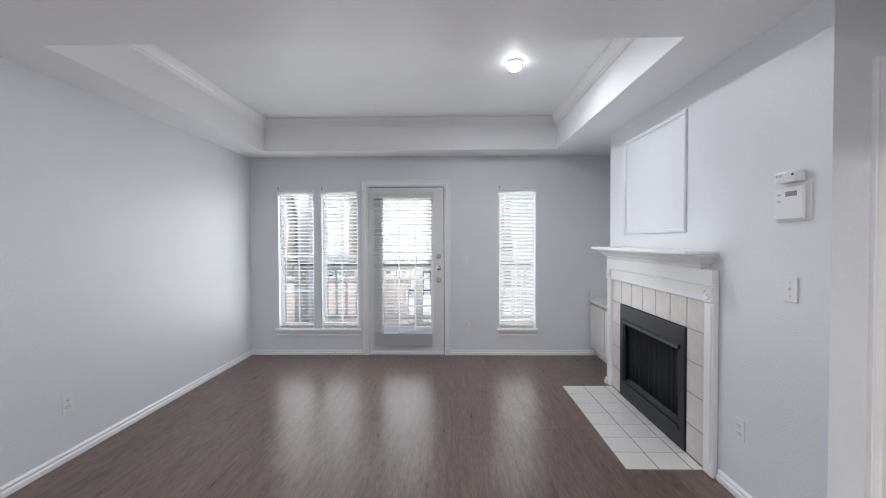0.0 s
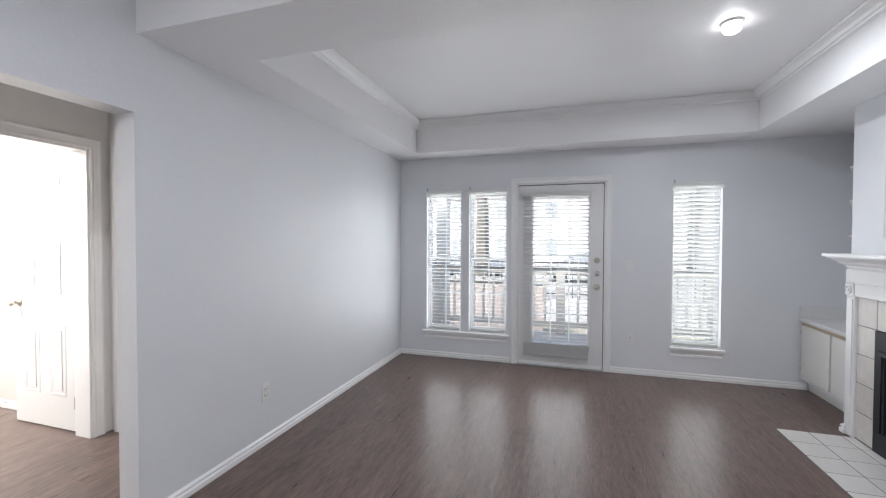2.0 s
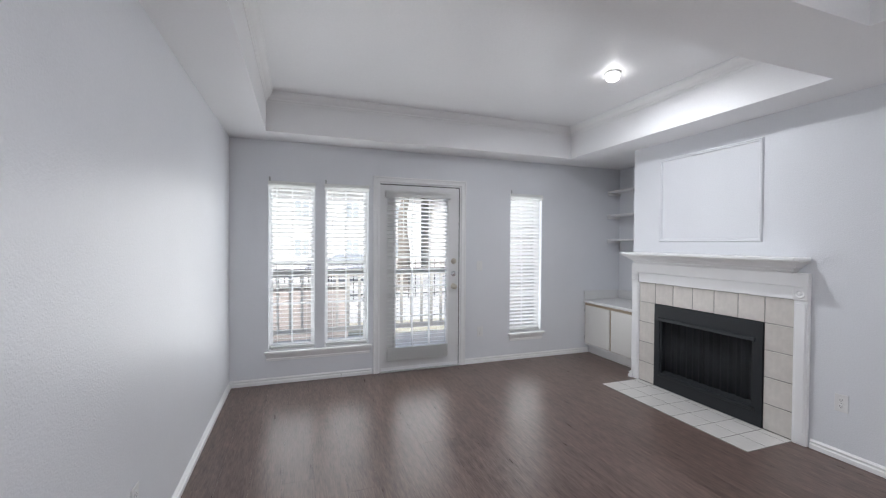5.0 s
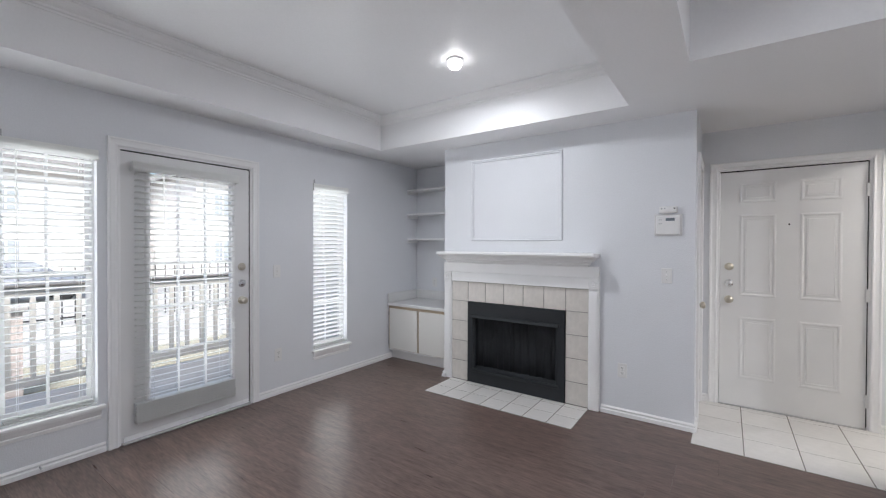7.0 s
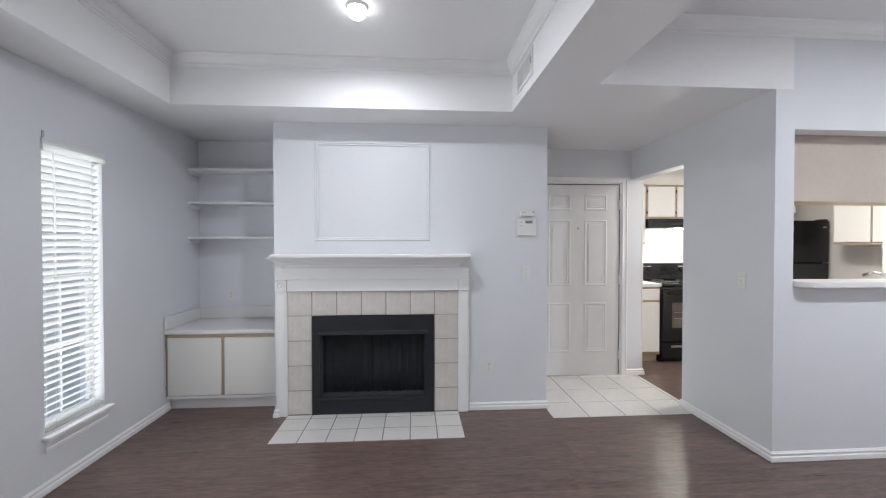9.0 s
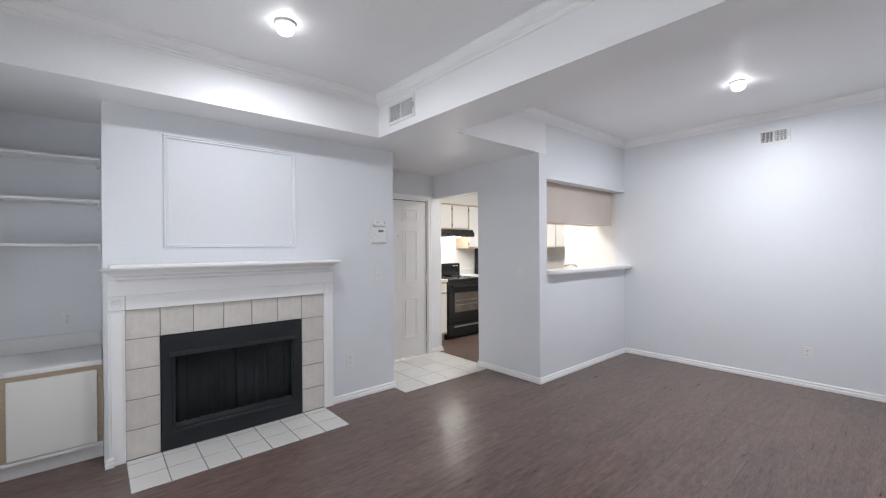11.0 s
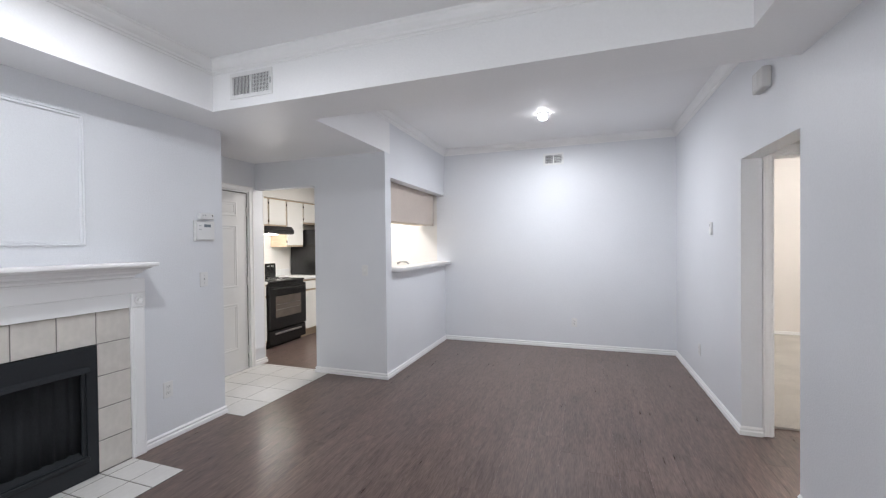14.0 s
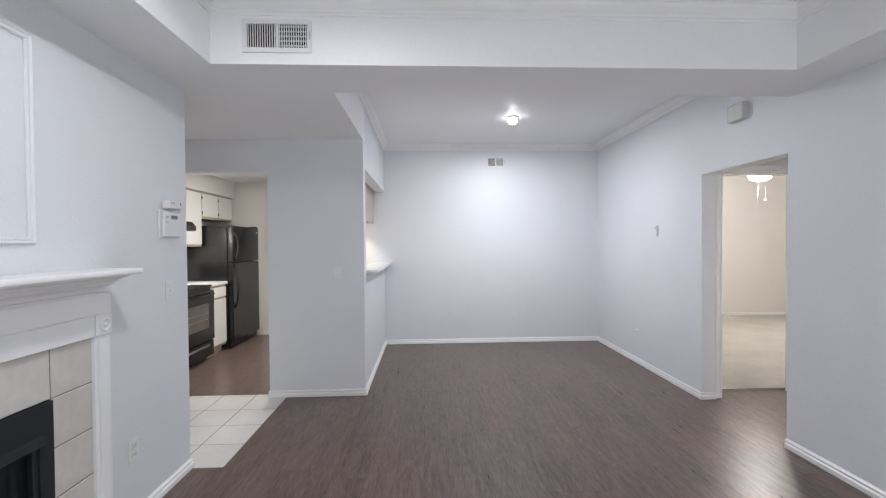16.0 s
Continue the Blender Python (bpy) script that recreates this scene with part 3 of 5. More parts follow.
knob(patio_door, (-0.135, DY, 1.199), (0, -1, 0), "deadbolt", BRASS, False, "brass deadbolt rose")
for z in (0.25, 1.02, 1.80):
    part("hinge", tube([(D0 - 0.004, DY - 0.006, z - 0.045), (D0 - 0.004, DY - 0.006, z + 0.045)], 0.006), DOOR, patio_door)
part("threshold", box(D0, NORTH - 0.03, 0, D1, NORTH + 0.12, 0.012, bevel=0.003), STEEL, patio_door, "worn metal threshold")
# near-black strips imitate the shade in the gap at top and right
part("weatherstrip", boxes([(D0, DY - 0.0015, 2.031, D1, DY + 0.001, 2.0395), (D1 - 0.004, DY - 0.0015, 0.02, D1 + 0.0025, DY + 0.001, 2.0305)]), DARK, patio_door, "dark strip standing in for shade in the door gap")
part("door_sweep", box(D0 + 0.01, DY - 0.008, 0.012, D1 - 0.01, DY, 0.045, bevel=0.002), TRIM, patio_door)

slat_mesh = {}


def blind(x0, x1, y, z0, z1, label, pitch=0.0425, tilt=6, stack=0, wand=0.06, valance=True):
    """A two-inch blind with level slats, cords, head rail, bottom rail and wand."""
    root = thing("window_blind", ((x0 + x1) / 2, y, z1), label, "blind", "blinds on the north wall")
    part("headrail", box(x0, y - 0.026, z1 - 0.045, x1, y + 0.026, z1, bevel=0.003), BLIND, root)
    if valance:
        bm = sweep([(x0 - 0.012, y + 0.02, z1), (x0 - 0.012, y - 0.040, z1), (x1 + 0.012, y - 0.040, z1), (x1 + 0.012, y + 0.02, z1)],
                   ((0, 0.006), (0.004, 0.006), (0.006, -0.004), (0.004, -0.030), (0.007, -0.046), (0.005, -0.060), (0, -0.060)), mirror=True)
        part("valance", bm, BLIND, root)
    w = round(x1 - x0 - 0.012, 3)
    if w not in slat_mesh:
        bm = bmesh.new()
        rings = []
        for sx in (-w / 2, w / 2):
            rings.append([bm.verts.new((sx, d, h)) for d, h in ((-0.025, 0.0014), (-0.012, 0.0034), (0.012, 0.0034), (0.025, 0.0014), (0.025, -0.0014), (0.012, 0.0004), (-0.012, 0.0004), (-0.025, -0.0014))])
        for k in range(8):
            bm.faces.new([rings[0][k], rings[1][k], rings[1][(k + 1) % 8], rings[0][(k + 1) % 8]])
        bm.faces.new(rings[0]), bm.faces.new(rings[1])
        bmesh.ops.recalc_face_normals(bm, faces=bm.faces)
        me = bpy.data.meshes.new("slat")
        bm.to_mesh(me)
        bm.free()
        me.materials.append(BLIND)
        slat_mesh[w] = me
    rng = random.Random(int(abs(x0) * 1000))
    z = z1 - 0.075
    low = z0 + 0.022 + stack * 0.0036
    while z > low:
        ob = hold(new("slat", slat_mesh[w]), root)
        ob.matrix_basis = Matrix.Translation(((x0 + x1) / 2, y, z)) @ pose(0, 0, 0, tilt + rng.uniform(-1.5, 1.5), rng.uniform(-0.12, 0.12), 0)
        z -= pitch
    for i in range(stack):
        ob = hold(new("slat", slat_mesh[w]), root)
        ob.matrix_basis = Matrix.Translation(((x0 + x1) / 2 + rng.uniform(-0.003, 0.003), y, z0 + 0.022 + i * 0.0036)) @ pose(0, 0, 0, rng.uniform(-1, 1), 0, 0)
    part("bottom_rail", box(x0 + 0.006, y - 0.026, z0, x1 - 0.006, y + 0.026, z0 + 0.018, bevel=0.004), BLIND, root)
    for f in (0.16, 0.84):
        for d in (-0.027, 0.027):
            x = x0 + (x1 - x0) * f
            part("cord", tube([(x, y + d, z0 + 0.01), (x, y + d, z1 - 0.04)], 0.0012, 5), BLIND, root)
    if wand:
        part("wand", tube([(x0 + wand, y - 0.036, z1 - 0.05), (x0 + wand + 0.004, y - 0.040, z1 - 0.52)], 0.0035, 6), BLIND, root, "clear plastic tilt wand")
    return root


blind(-0.915, -0.212, NORTH - 0.022, 0.125, 1.955, "white two-inch blind hanging on the patio door", stack=34, tilt=-13, wand=0.17)


def double_hung(name, x0, x1, label):
    z0, z1 = WIN_Z
    mid = 1.195
    y = NORTH + 0.085
    root = thing(name, ((x0 + x1) / 2, y, z0), label, "window", kind="structure")
    part("window_frame", wall("x", y - 0.02, y + 0.06, x0, x1, z0, z1, [(x0 + 0.014, x1 - 0.014, z0 + 0.016, z1 - 0.016)]), TRIM, root)
    for n, (a, b, d) in (("upper_sash", (mid - 0.02, z1 - 0.016, 0.024)), ("lower_sash", (z0 + 0.016, mid + 0.02, 0.0))):
        s = part(n, wall("x", y + d, y + d + 0.022, x0 + 0.014, x1 - 0.014, a, b, [(x0 + 0.036, x1 - 0.036, a + 0.028, b - 0.028)]), TRIM, root)
        part("pane", box(x0 + 0.033, y + d + 0.010, a + 0.025, x1 - 0.033, y + d + 0.013, b - 0.025), GLASS, s, "clear glass pane").visible_shadow = False
        xm, zm = (x0 + x1) / 2, (a + b) / 2
        part("muntin", box(xm - 0.008, y + d + 0.004, a + 0.028, xm + 0.008, y + d + 0.020, b - 0.028, bevel=0.002), TRIM, s)
        part("muntin", box(x0 + 0.036, y + d + 0.005, zm - 0.008, x1 - 0.036, y + d + 0.019, zm + 0.008, bevel=0.002), TRIM, s)
    part("sash_lock", box((x0 + x1) / 2 - 0.025, y - 0.016, mid - 0.004, (x0 + x1) / 2 + 0.025, y + 0.004, mid + 0.012, bevel=0.003), CHROME, root, "small metal sash lock")
    return root


for i, (a, b) in enumerate(WINDOWS):
    double_hung("window_%d" % (i + 1), a, b, "white double-hung window with divided panes")
    blind(a + 0.012, b - 0.012, NORTH + 0.030, WIN_Z[0] + 0.006, WIN_Z[1] - 0.002, "white two-inch blind lowered with open slats in the window", stack=2, tilt=(-14, -14, -36)[i])


def sill(x0, x1):
    root = thing("window_sill", ((x0 + x1) / 2, NORTH, WIN_Z[0]), "white wooden window stool with moulded apron", "window sill", kind="structure")
    part("stool", box(x0, NORTH - 0.045, WIN_Z[0] - 0.028, x1, NORTH - 0.001, WIN_Z[0] - 0.004, bevel=0.007, segments=2), TRIM, root)
    part("apron", sweep([(x0 + 0.02, NORTH, WIN_Z[0] - 0.1), (x1 - 0.02, NORTH, WIN_Z[0] - 0.1)],
                        ((0, 0), (0.010, 0), (0.012, 0.020), (0.008, 0.026), (0.012, 0.034), (0.020, 0.060), (0.020, 0.072), (0, 0.072)), mirror=True), TRIM, root)


sill(-2.125, -1.075)
sill(0.565, 1.065)
for a, b in WINDOWS:
    structure("trim_window_stool", box(a + 0.001, NORTH - 0.001, WIN_Z[0] + 0.0005, b - 0.001, NORTH + 0.066, WIN_Z[0] + 0.004), TRIM, "white painted window ledge", "window sill")
    t = thing("blind_bracket", (a + 0.01, NORTH, WIN_Z[1]), "small grey metal blind bracket", "bracket", "blind brackets")
    part("plate", box(a + 0.002, NORTH - 0.006, WIN_Z[1] + 0.004, a + 0.018, NORTH - 0.0005, WIN_Z[1] + 0.045, bevel=0.001), GREY_PLASTIC, t)

# entry door
doorway("y", ENTRY_EAST, ENTRY_EAST + 0.15, EDOOR[0], EDOOR[1], EDOOR[2], (-1,))
entry = panel_door("door_2", "y", ENTRY_EAST + 0.012, 0.044, EDOOR[0] + 0.023, EDOOR[1] - 0.023, 2.037, "closed white six-panel entry door")
knob(entry, (ENTRY_EAST + 0.012, 1.510, 0.926), (-1, 0, 0), label="worn brass knob")
knob(entry, (ENTRY_EAST + 0.012, 1.510, 1.069), (-1, 0, 0), "deadbolt", CHROME, False, "chrome deadbolt rose")
knob(entry, (ENTRY_EAST + 0.012, 1.510, 1.212), (-1, 0, 0), "deadbolt", BRASS, False, "brass deadbolt rose")
# shade of the gap round the slab, drawn as near-black strips
part("weatherstrip", boxes([(ENTRY_EAST + 0.0105, EDOOR[0] + 0.0205, 2.031, ENTRY_EAST + 0.013, EDOOR[1] - 0.0205, 2.0395), (ENTRY_EAST + 0.0105, EDOOR[0] + 0.0205, 0.02, ENTRY_EAST + 0.013, EDOOR[0] + 0.026, 2.0305)]), DARK, entry, "dark strip standing in for shade in the door gap")
part("peephole", lathe(((0, 0), (0.007, 0), (0.007, 0.003), (0.004, 0.004), (0, 0.003)), 12, Matrix.Translation((ENTRY_EAST + 0.012, 1.112, 1.57)) @ pose(0, 0, 0, 0, -90, 0)), IRON, entry, "small dark peephole")
for z in (0.22, 1.02, 1.82):
    part("hinge", boxes([(ENTRY_EAST - 0.004, EDOOR[0] + 0.012, z - 0.05, ENTRY_EAST + 0.012, EDOOR[0] + 0.034, z + 0.05)], bevel=0.003), DOOR, entry)
structure("trim_threshold", box(ENTRY_EAST - 0.01, EDOOR[0] + 0.02, 0.004, ENTRY_EAST + 0.06, EDOOR[1] - 0.02, 0.010, bevel=0.002), STEEL, "metal door threshold", "threshold")

# closet door in the entry
doorway("x", ENTRY_NORTH, 1.835, CLOSET[0], CLOSET[1], CLOSET[2], (-1,))
closet = panel_door("door_3", "x", ENTRY_NORTH + 0.012, 0.035, CLOSET[0] + 0.023, CLOSET[1] - 0.023, 2.037, "closed white panelled closet door")
knob(closet, (1.845, ENTRY_NORTH + 0.012, 0.92), (0, -1, 0), label="worn brass knob")
for z in (0.25, 1.85):
    part("hinge", box(CLOSET[1] - 0.030, ENTRY_NORTH - 0.004, z - 0.045, CLOSET[1] - 0.014, ENTRY_NORTH + 0.012, z + 0.045, bevel=0.003), DOOR, closet)

# hall doorways and the open bathroom door
doorway("x", 2.38, 2.50, HN[0], HN[1], HN[2], (-1,), wide=1.25)
doorway("y", -3.81, HALL_W, HW[0], HW[1], HW[2], (1,), wide=1.25)
doorway("x", 0.68, 0.80, HS[0], HS[1], HS[2], (1,))
bath_door = panel_door("door_4", "x", HW[1] + 0.012, 0.035, -4.53, -3.85, 2.03, "open white six-panel bathroom door", both=True)
knob(bath_door, (-4.47, HW[1] + 0.012, 0.93), (0, -1, 0), label="worn brass knob")
for z in (0.22, 1.02, 1.82):
    part("hinge", box(-3.856, HW[1] - 0.002, z - 0.045, -3.812, HW[1] + 0.010, z + 0.045, bevel=0.002), STEEL, bath_door, "painted steel hinge")
strike = thing("strike_plate", (HN[0] + 0.021, 2.46, 0.92), "small steel strike plate in the door lining", "strike plate")
part("plate", boxes([(HN[0] + 0.0205, 2.445, 0.895, HN[0] + 0.022, 2.475, 0.945)]), STEEL, strike)
part("latch_hole", boxes([(HN[0] + 0.0222, 2.453, 0.91, HN[0] + 0.0235, 2.467, 0.93)]), DARK, strike)

# ---- fireplace ----
CF = CHIMNEY
mantel = thing("fireplace_mantel", (CF - 0.1, 3.18, 0), "white painted wooden mantel with moulded shelf and fluted corners", "mantel")
ML, MR = 3.965, 2.39
for y0, y1 in ((MR, 2.479), (3.874, ML)):
    part("pilaster", boxes([(CF - 0.034, y0, 0, CF - 0.0015, y1, 1.02), (CF - 0.040, y0 + 0.014, 0.09, CF - 0.034, y1 - 0.014, 1.0)], bevel=0.004), TRIM, mantel)
    mid = (y0 + y1) / 2
    block = part("corner_block", box(CF - 0.044, y0, 1.02, CF - 0.0015, y1, 1.115, bevel=0.004), TRIM, mantel)
    part("rosette", lathe(((0, 0), (0.032, 0), (0.032, 0.004), (0.026, 0.008), (0.020, 0.003), (0.012, 0.003), (0.009, 0.009), (0, 0.010)), 24,
                          Matrix.Translation((CF - 0.0435, mid, 1.067)) @ pose(0, 0, 0, 0, -90, 0)), TRIM, block)
part("frieze", boxes([(CF - 0.038, 2.481, 1.021, CF - 0.0015, 3.872, 1.115), (CF - 0.040, MR, 1.1155, CF - 0.0015, ML, 1.212)], bevel=0.003), TRIM, mantel)
CORNICE = ((0, 0), (0.006, 0), (0.010, 0.012), (0.020, 0.018), (0.022, 0.030), (0.034, 0.040), (0.050, 0.046), (0.056, 0.058), (0.076, 0.074), (0.096, 0.082), (0.100, 0.090), (0, 0.090))
part("cornice", sweep([(CF - 0.002, MR + 0.10, 1.207), (CF - 0.041, MR + 0.10, 1.207), (CF - 0.041, ML - 0.06, 1.207), (CF - 0.002, ML - 0.06, 1.207)], CORNICE), TRIM, mantel)
part("shelf", box(CF - 0.196, MR + 0.004, 1.298, CF - 0.0015, ML - 0.008, 1.324, bevel=0.010, segments=3), TRIM, mantel)
part("plinth", sweep([(CF - 0.002, ML + 0.002, 0), (CF - 0.036, ML + 0.002, 0), (CF - 0.036, ML - 0.03, 0)], BASE, mirror=True), TRIM, mantel)

panel = thing("wall_panel_moulding", (CF, 3.18, 1.83), "white picture-frame moulding on the chimney breast", "panel moulding", kind="structure")
part("moulding", frame_sweep("y", CF - 0.0005, 2.742, 3.628, 1.462, 2.212, ((0, 0), (0, 0.006), (0.006, 0.012), (0.014, 0.010), (0.020, 0.016), (0.026, 0.010), (0.028, 0)), side=-1), WALL, panel)

insert = thing("fireplace_insert", (CF, 3.18, 0), "black enamelled metal firebox with glass doors and mesh", "fireplace")
F0, F1, FZ = FIRE[0] + 0.004, FIRE[1] - 0.004, FIRE[2] - 0.004
O = (F0 + 0.060, F1 - 0.060, 0.150, FZ - 0.135)
part("face", wall("y", CF - 0.030, CF + 0.05, F0, F1, 0.008, FZ, [O]), BLACK_METAL, insert)
part("hood", sweep([(CF - 0.031, O[0] - 0.012, O[3]), (CF - 0.031, O[1] + 0.012, O[3])], ((0, 0.016), (0.014, 0.006), (0.018, -0.016), (0.014, -0.020), (0, -0.014))), BLACK_METAL, insert)
part("lower_ledge", box(CF - 0.044, O[0] - 0.01, O[2] - 0.03, CF - 0.030, O[1] + 0.01, O[2] - 0.004, bevel=0.004), BLACK_METAL, insert)
part("vent_slot", box(CF - 0.0315, O[0] + 0.01, O[2] - 0.040, CF - 0.0295, O[1] - 0.01, O[2] - 0.032), DARK, insert)
half = (O[0] + O[1]) / 2


def mesh_curtain(y0, y1, z0, z1, seed):
    """A hanging fire screen of chain mesh, gathered in soft folds."""
    rng = random.Random(seed)
    bm, n, rows = bmesh.new(), 56, []
    phase = [rng.uniform(0, 6) for _ in range(3)]
    for z in (z0, z0 + (z1 - z0) * 0.5, z1):
        drift = 0.25 * (z1 - z) / (z1 - z0)
        row = []
        for k in range(n + 1):
            u = k / n
            d = 0.0030 * math.sin(u * 47 + phase[0] + drift) + 0.0018 * math.sin(u * 83 + phase[1]) + 0.0014 * math.sin(u * 19 + phase[2])
            row.append(bm.verts.new((CF + 0.014 + d, y0 + (y1 - y0) * u, z)))
        rows.append(row)
    for p, q in zip(rows, rows[1:]):
        for k in range(n):
            bm.faces.new([p[k], p[k + 1], q[k + 1], q[k]])
    bmesh.ops.solidify(bm, geom=list(bm.faces), thickness=0.002)
    bmesh.ops.recalc_face_normals(bm, faces=bm.faces)
    return bm


for a, b in ((O[0] + 0.003, half + 0.010), (half + 0.014, O[1] - 0.003)):
    part("mesh_curtain", mesh_curtain(a, b, O[2] + 0.004, O[3] - 0.006, int(a * 100)), MESH, insert, "dark chain mesh fire curtain", smooth=True)
part("curtain_rod", tube([(CF + 0.012, O[0] + 0.001, O[3] - 0.010), (CF + 0.012, O[1] - 0.001, O[3] - 0.010)], 0.005), BLACK_METAL, insert)
for y0, y1 in ((O[0], O[0] + 0.022), (O[1] - 0.022, O[1])):
    part("side_return", box(CF - 0.024, y0, O[2], CF - 0.006, y1, O[3], bevel=0.003), BLACK_METAL, insert)
part("sloped_sill", sweep([(CF + 0.035, O[0] + 0.022, O[2]), (CF + 0.035, O[1] - 0.022, O[2])], ((0, -0.01), (0.055, -0.01), (0.055, 0.002), (0.048, 0.006), (0, 0.040))), BLACK_METAL, insert)
for k in range(4):
    part("screw_tab", box(CF - 0.026, O[1] - 0.012, O[2] + 0.085 + k * 0.12, CF - 0.023, O[1] - 0.006, O[2] + 0.125 + k * 0.12), DARK, insert)
part("firebox", boxes([(CF + 0.05, F0, 0.002, CF + 0.5, F1, 0.03), (CF + 0.5, F0, 0.002, CF + 0.53, F1, FZ), (CF + 0.05, F0, FZ - 0.03, CF + 0.5, F1, FZ),
                       (CF + 0.05, F0, 0.03, CF + 0.5, F0 + 0.03, FZ - 0.03), (CF + 0.05, F1 - 0.03, 0.03, CF + 0.5, F1, FZ - 0.03)]), SOOT, insert)

# ---- niche: cabinet, counter, shelves ----
C0, C1 = CHIM_N + 0.003, NORTH - 0.003
CX = 1.695
cab = thing("base_cabinet", (2.0, 4.45, 0), "low built-in cabinet with white doors and pale oak frame", "cabinet")
part("body", boxes([(CX + 0.002, C0, 0.105, NICHE_E - 0.003, C1, 0.652)]), OAK, cab, "pale oak face frame")
part("toe_kick", box(CX + 0.06, C0, 0.001, CX + 0.075, C1, 0.105), TRIM, cab)
part("bottom_strip", box(CX - 0.004, C0, 0.105, CX + 0.010, C1, 0.128, bevel=0.002), TRIM, cab)
cm = 4.452
for a, b, hinge in ((C0 + 0.030, cm - 0.014, C0 + 0.018), (cm + 0.014, C1 - 0.022, C1 - 0.010)):
    d = part("cabinet_door", box(CX - 0.016, a, 0.135, CX + 0.001, b, 0.618, bevel=0.003), LAMINATE, cab, "flat white laminate door")
    for z in (0.20, 0.55):
        part("hinge", box(CX - 0.012, hinge - 0.008, z - 0.02, CX + 0.0015, hinge + 0.008, z + 0.02, bevel=0.002), STEEL, d, "small dull metal hinge")
top = thing("countertop", (1.95, 4.45, 0.655), "pale laminate countertop with a low backsplash in the niche", "countertop")
part("top", box(1.668, C0, 0.6525, NICHE_E - 0.003, C1, 0.686, bevel=0.004), COUNTER, top)
part("backsplash", boxes([(NICHE_E - 0.022, C0, 0.687, NICHE_E - 0.003, C1, 0.80), (1.672, C1 - 0.019, 0.687, NICHE_E - 0.023, C1, 0.80)], bevel=0.002), COUNTER, top)
for z in (2.092, 1.782, 1.462):
    s = thing("wall_shelf", (2.13, 4.45, z), "white painted wooden shelf fixed in the niche", "shelf", "shelves in the niche")
    part("board", box(2.03, C0, z - 0.010, NICHE_E - 0.003, C1, z + 0.010, bevel=0.003), TRIM, s)
    for y0, y1 in ((C0, C0 + 0.018), (C1 - 0.018, C1)):
        part("cleat", box(2.035, y0, z - 0.045, NICHE_E - 0.004, y1, z - 0.0105, bevel=0.002), TRIM, s)


# ---- plates, thermostat, vents and lamps ----
def plate(name, axis, at, a, z, face, label, kind_, w=0.072, h=0.116):
    """A switch or outlet plate, fixed to a wall."""
    def b(a0, d0, z0, a1, d1, z1, bevel=0.0):
        p, q = at + face * d0, at + face * d1
        return box(a + a0, p, z + z0, a + a1, q, z + z1, bevel=bevel) if axis == "x" else box(p, a + a0, z + z0, q, a + a1, z + z1, bevel=bevel)
    root = thing(name, (a, at, z) if axis == "x" else (at, a, z), label, kind_, "wall plates")
    part("cover", b(-w / 2, 0.0005, -h / 2, w / 2, 0.006, h / 2, 0.002), PLASTIC, root)
    if "outlet" in name:
        for s in (-0.021, 0.021):
            r = part("receptacle", b(-0.016, 0.006, s - 0.014, 0.016, 0.0085, s + 0.014, 0.003), PLASTIC, root)
            for d in (-0.006, 0.006):
                part("slot", b(d - 0.001, 0.0083, s - 0.002, d + 0.001, 0.0092, s + 0.007), DARK, r)
            part("ground_hole", b(-0.002, 0.0083, s - 0.010, 0.002, 0.0092, s - 0.006), DARK, r)
    else:
        part("toggle", b(-0.005, 0.006, -0.004, 0.005, 0.018, 0.010, 0.002), PLASTIC, root)
    for s in ((0,) if "outlet" in name else (-0.030, 0.030)):
        part("screw", b(-0.003, 0.006, s - 0.003, 0.003, 0.0072, s + 0.003, 0.001), STEEL, root)


plate("light_switch", "x", NORTH, 0.186, 1.143, -1, "white toggle switch plate beside the patio door", "switch")
plate("wall_outlet", "x", NORTH, 0.200, 0.369, -1, "white duplex outlet plate under the switch", "outlet")
plate("light_switch", "y", CF, 1.902, 1.16, -1, "white toggle switch plate under the thermostat", "switch")
plate("wall_outlet", "y", CF, 2.214, 0.374, -1, "white duplex outlet plate beside the fireplace", "outlet")
plate("wall_outlet", "y", WEST, 2.548, 0.362, 1, "white duplex outlet plate on the long bare wall", "outlet")
plate("wall_outlet", "y", WEST, -0.298, 0.345, 1, "white duplex outlet plate on the dining side wall", "outlet")
plate("wall_outlet", "x", SOUTH, -1.215, 0.350, 1, "white duplex outlet plate under the dining vent", "outlet")
plate("light_switch", "x", ENTRY_SOUTH, 0.870, 1.151, 1, "white toggle switch plate on the pier", "switch")
plate("wall_outlet", "y", NICHE_E, 4.18, 0.91, -1, "white duplex outlet plate above the niche counter", "outlet")
plate("wall_outlet", "y", NICHE_E, 4.62, 0.91, -1, "white duplex outlet plate above the niche counter", "outlet")

stat = thing("thermostat", (CF, 1.895, 1.545), "white programmable wall thermostat with a small grey display", "thermostat")
part("back_plate", box(CF - 0.010, 1.800, 1.468, CF - 0.0005, 1.988, 1.632, bevel=0.002), PLASTIC, stat)
part("case", box(CF - 0.026, 1.818, 1.475, CF - 0.010, 1.976, 1.622, bevel=0.005), PLASTIC, stat)
part("display", box(CF - 0.0275, 1.850, 1.580, CF - 0.0255, 1.910, 1.602), DISPLAY, stat, "small grey display")
for y in (1.952, 1.940):
    for z in (1.56, 1.59):
        part("button", box(CF - 0.029, y - 0.004, z - 0.004, CF - 0.026, y + 0.004, z + 0.004, bevel=0.001), GREY_PLASTIC, stat)
alarm = thing("gas_detector", (CF, 1.893, 1.66), "small white plastic detector above the thermostat", "detector")
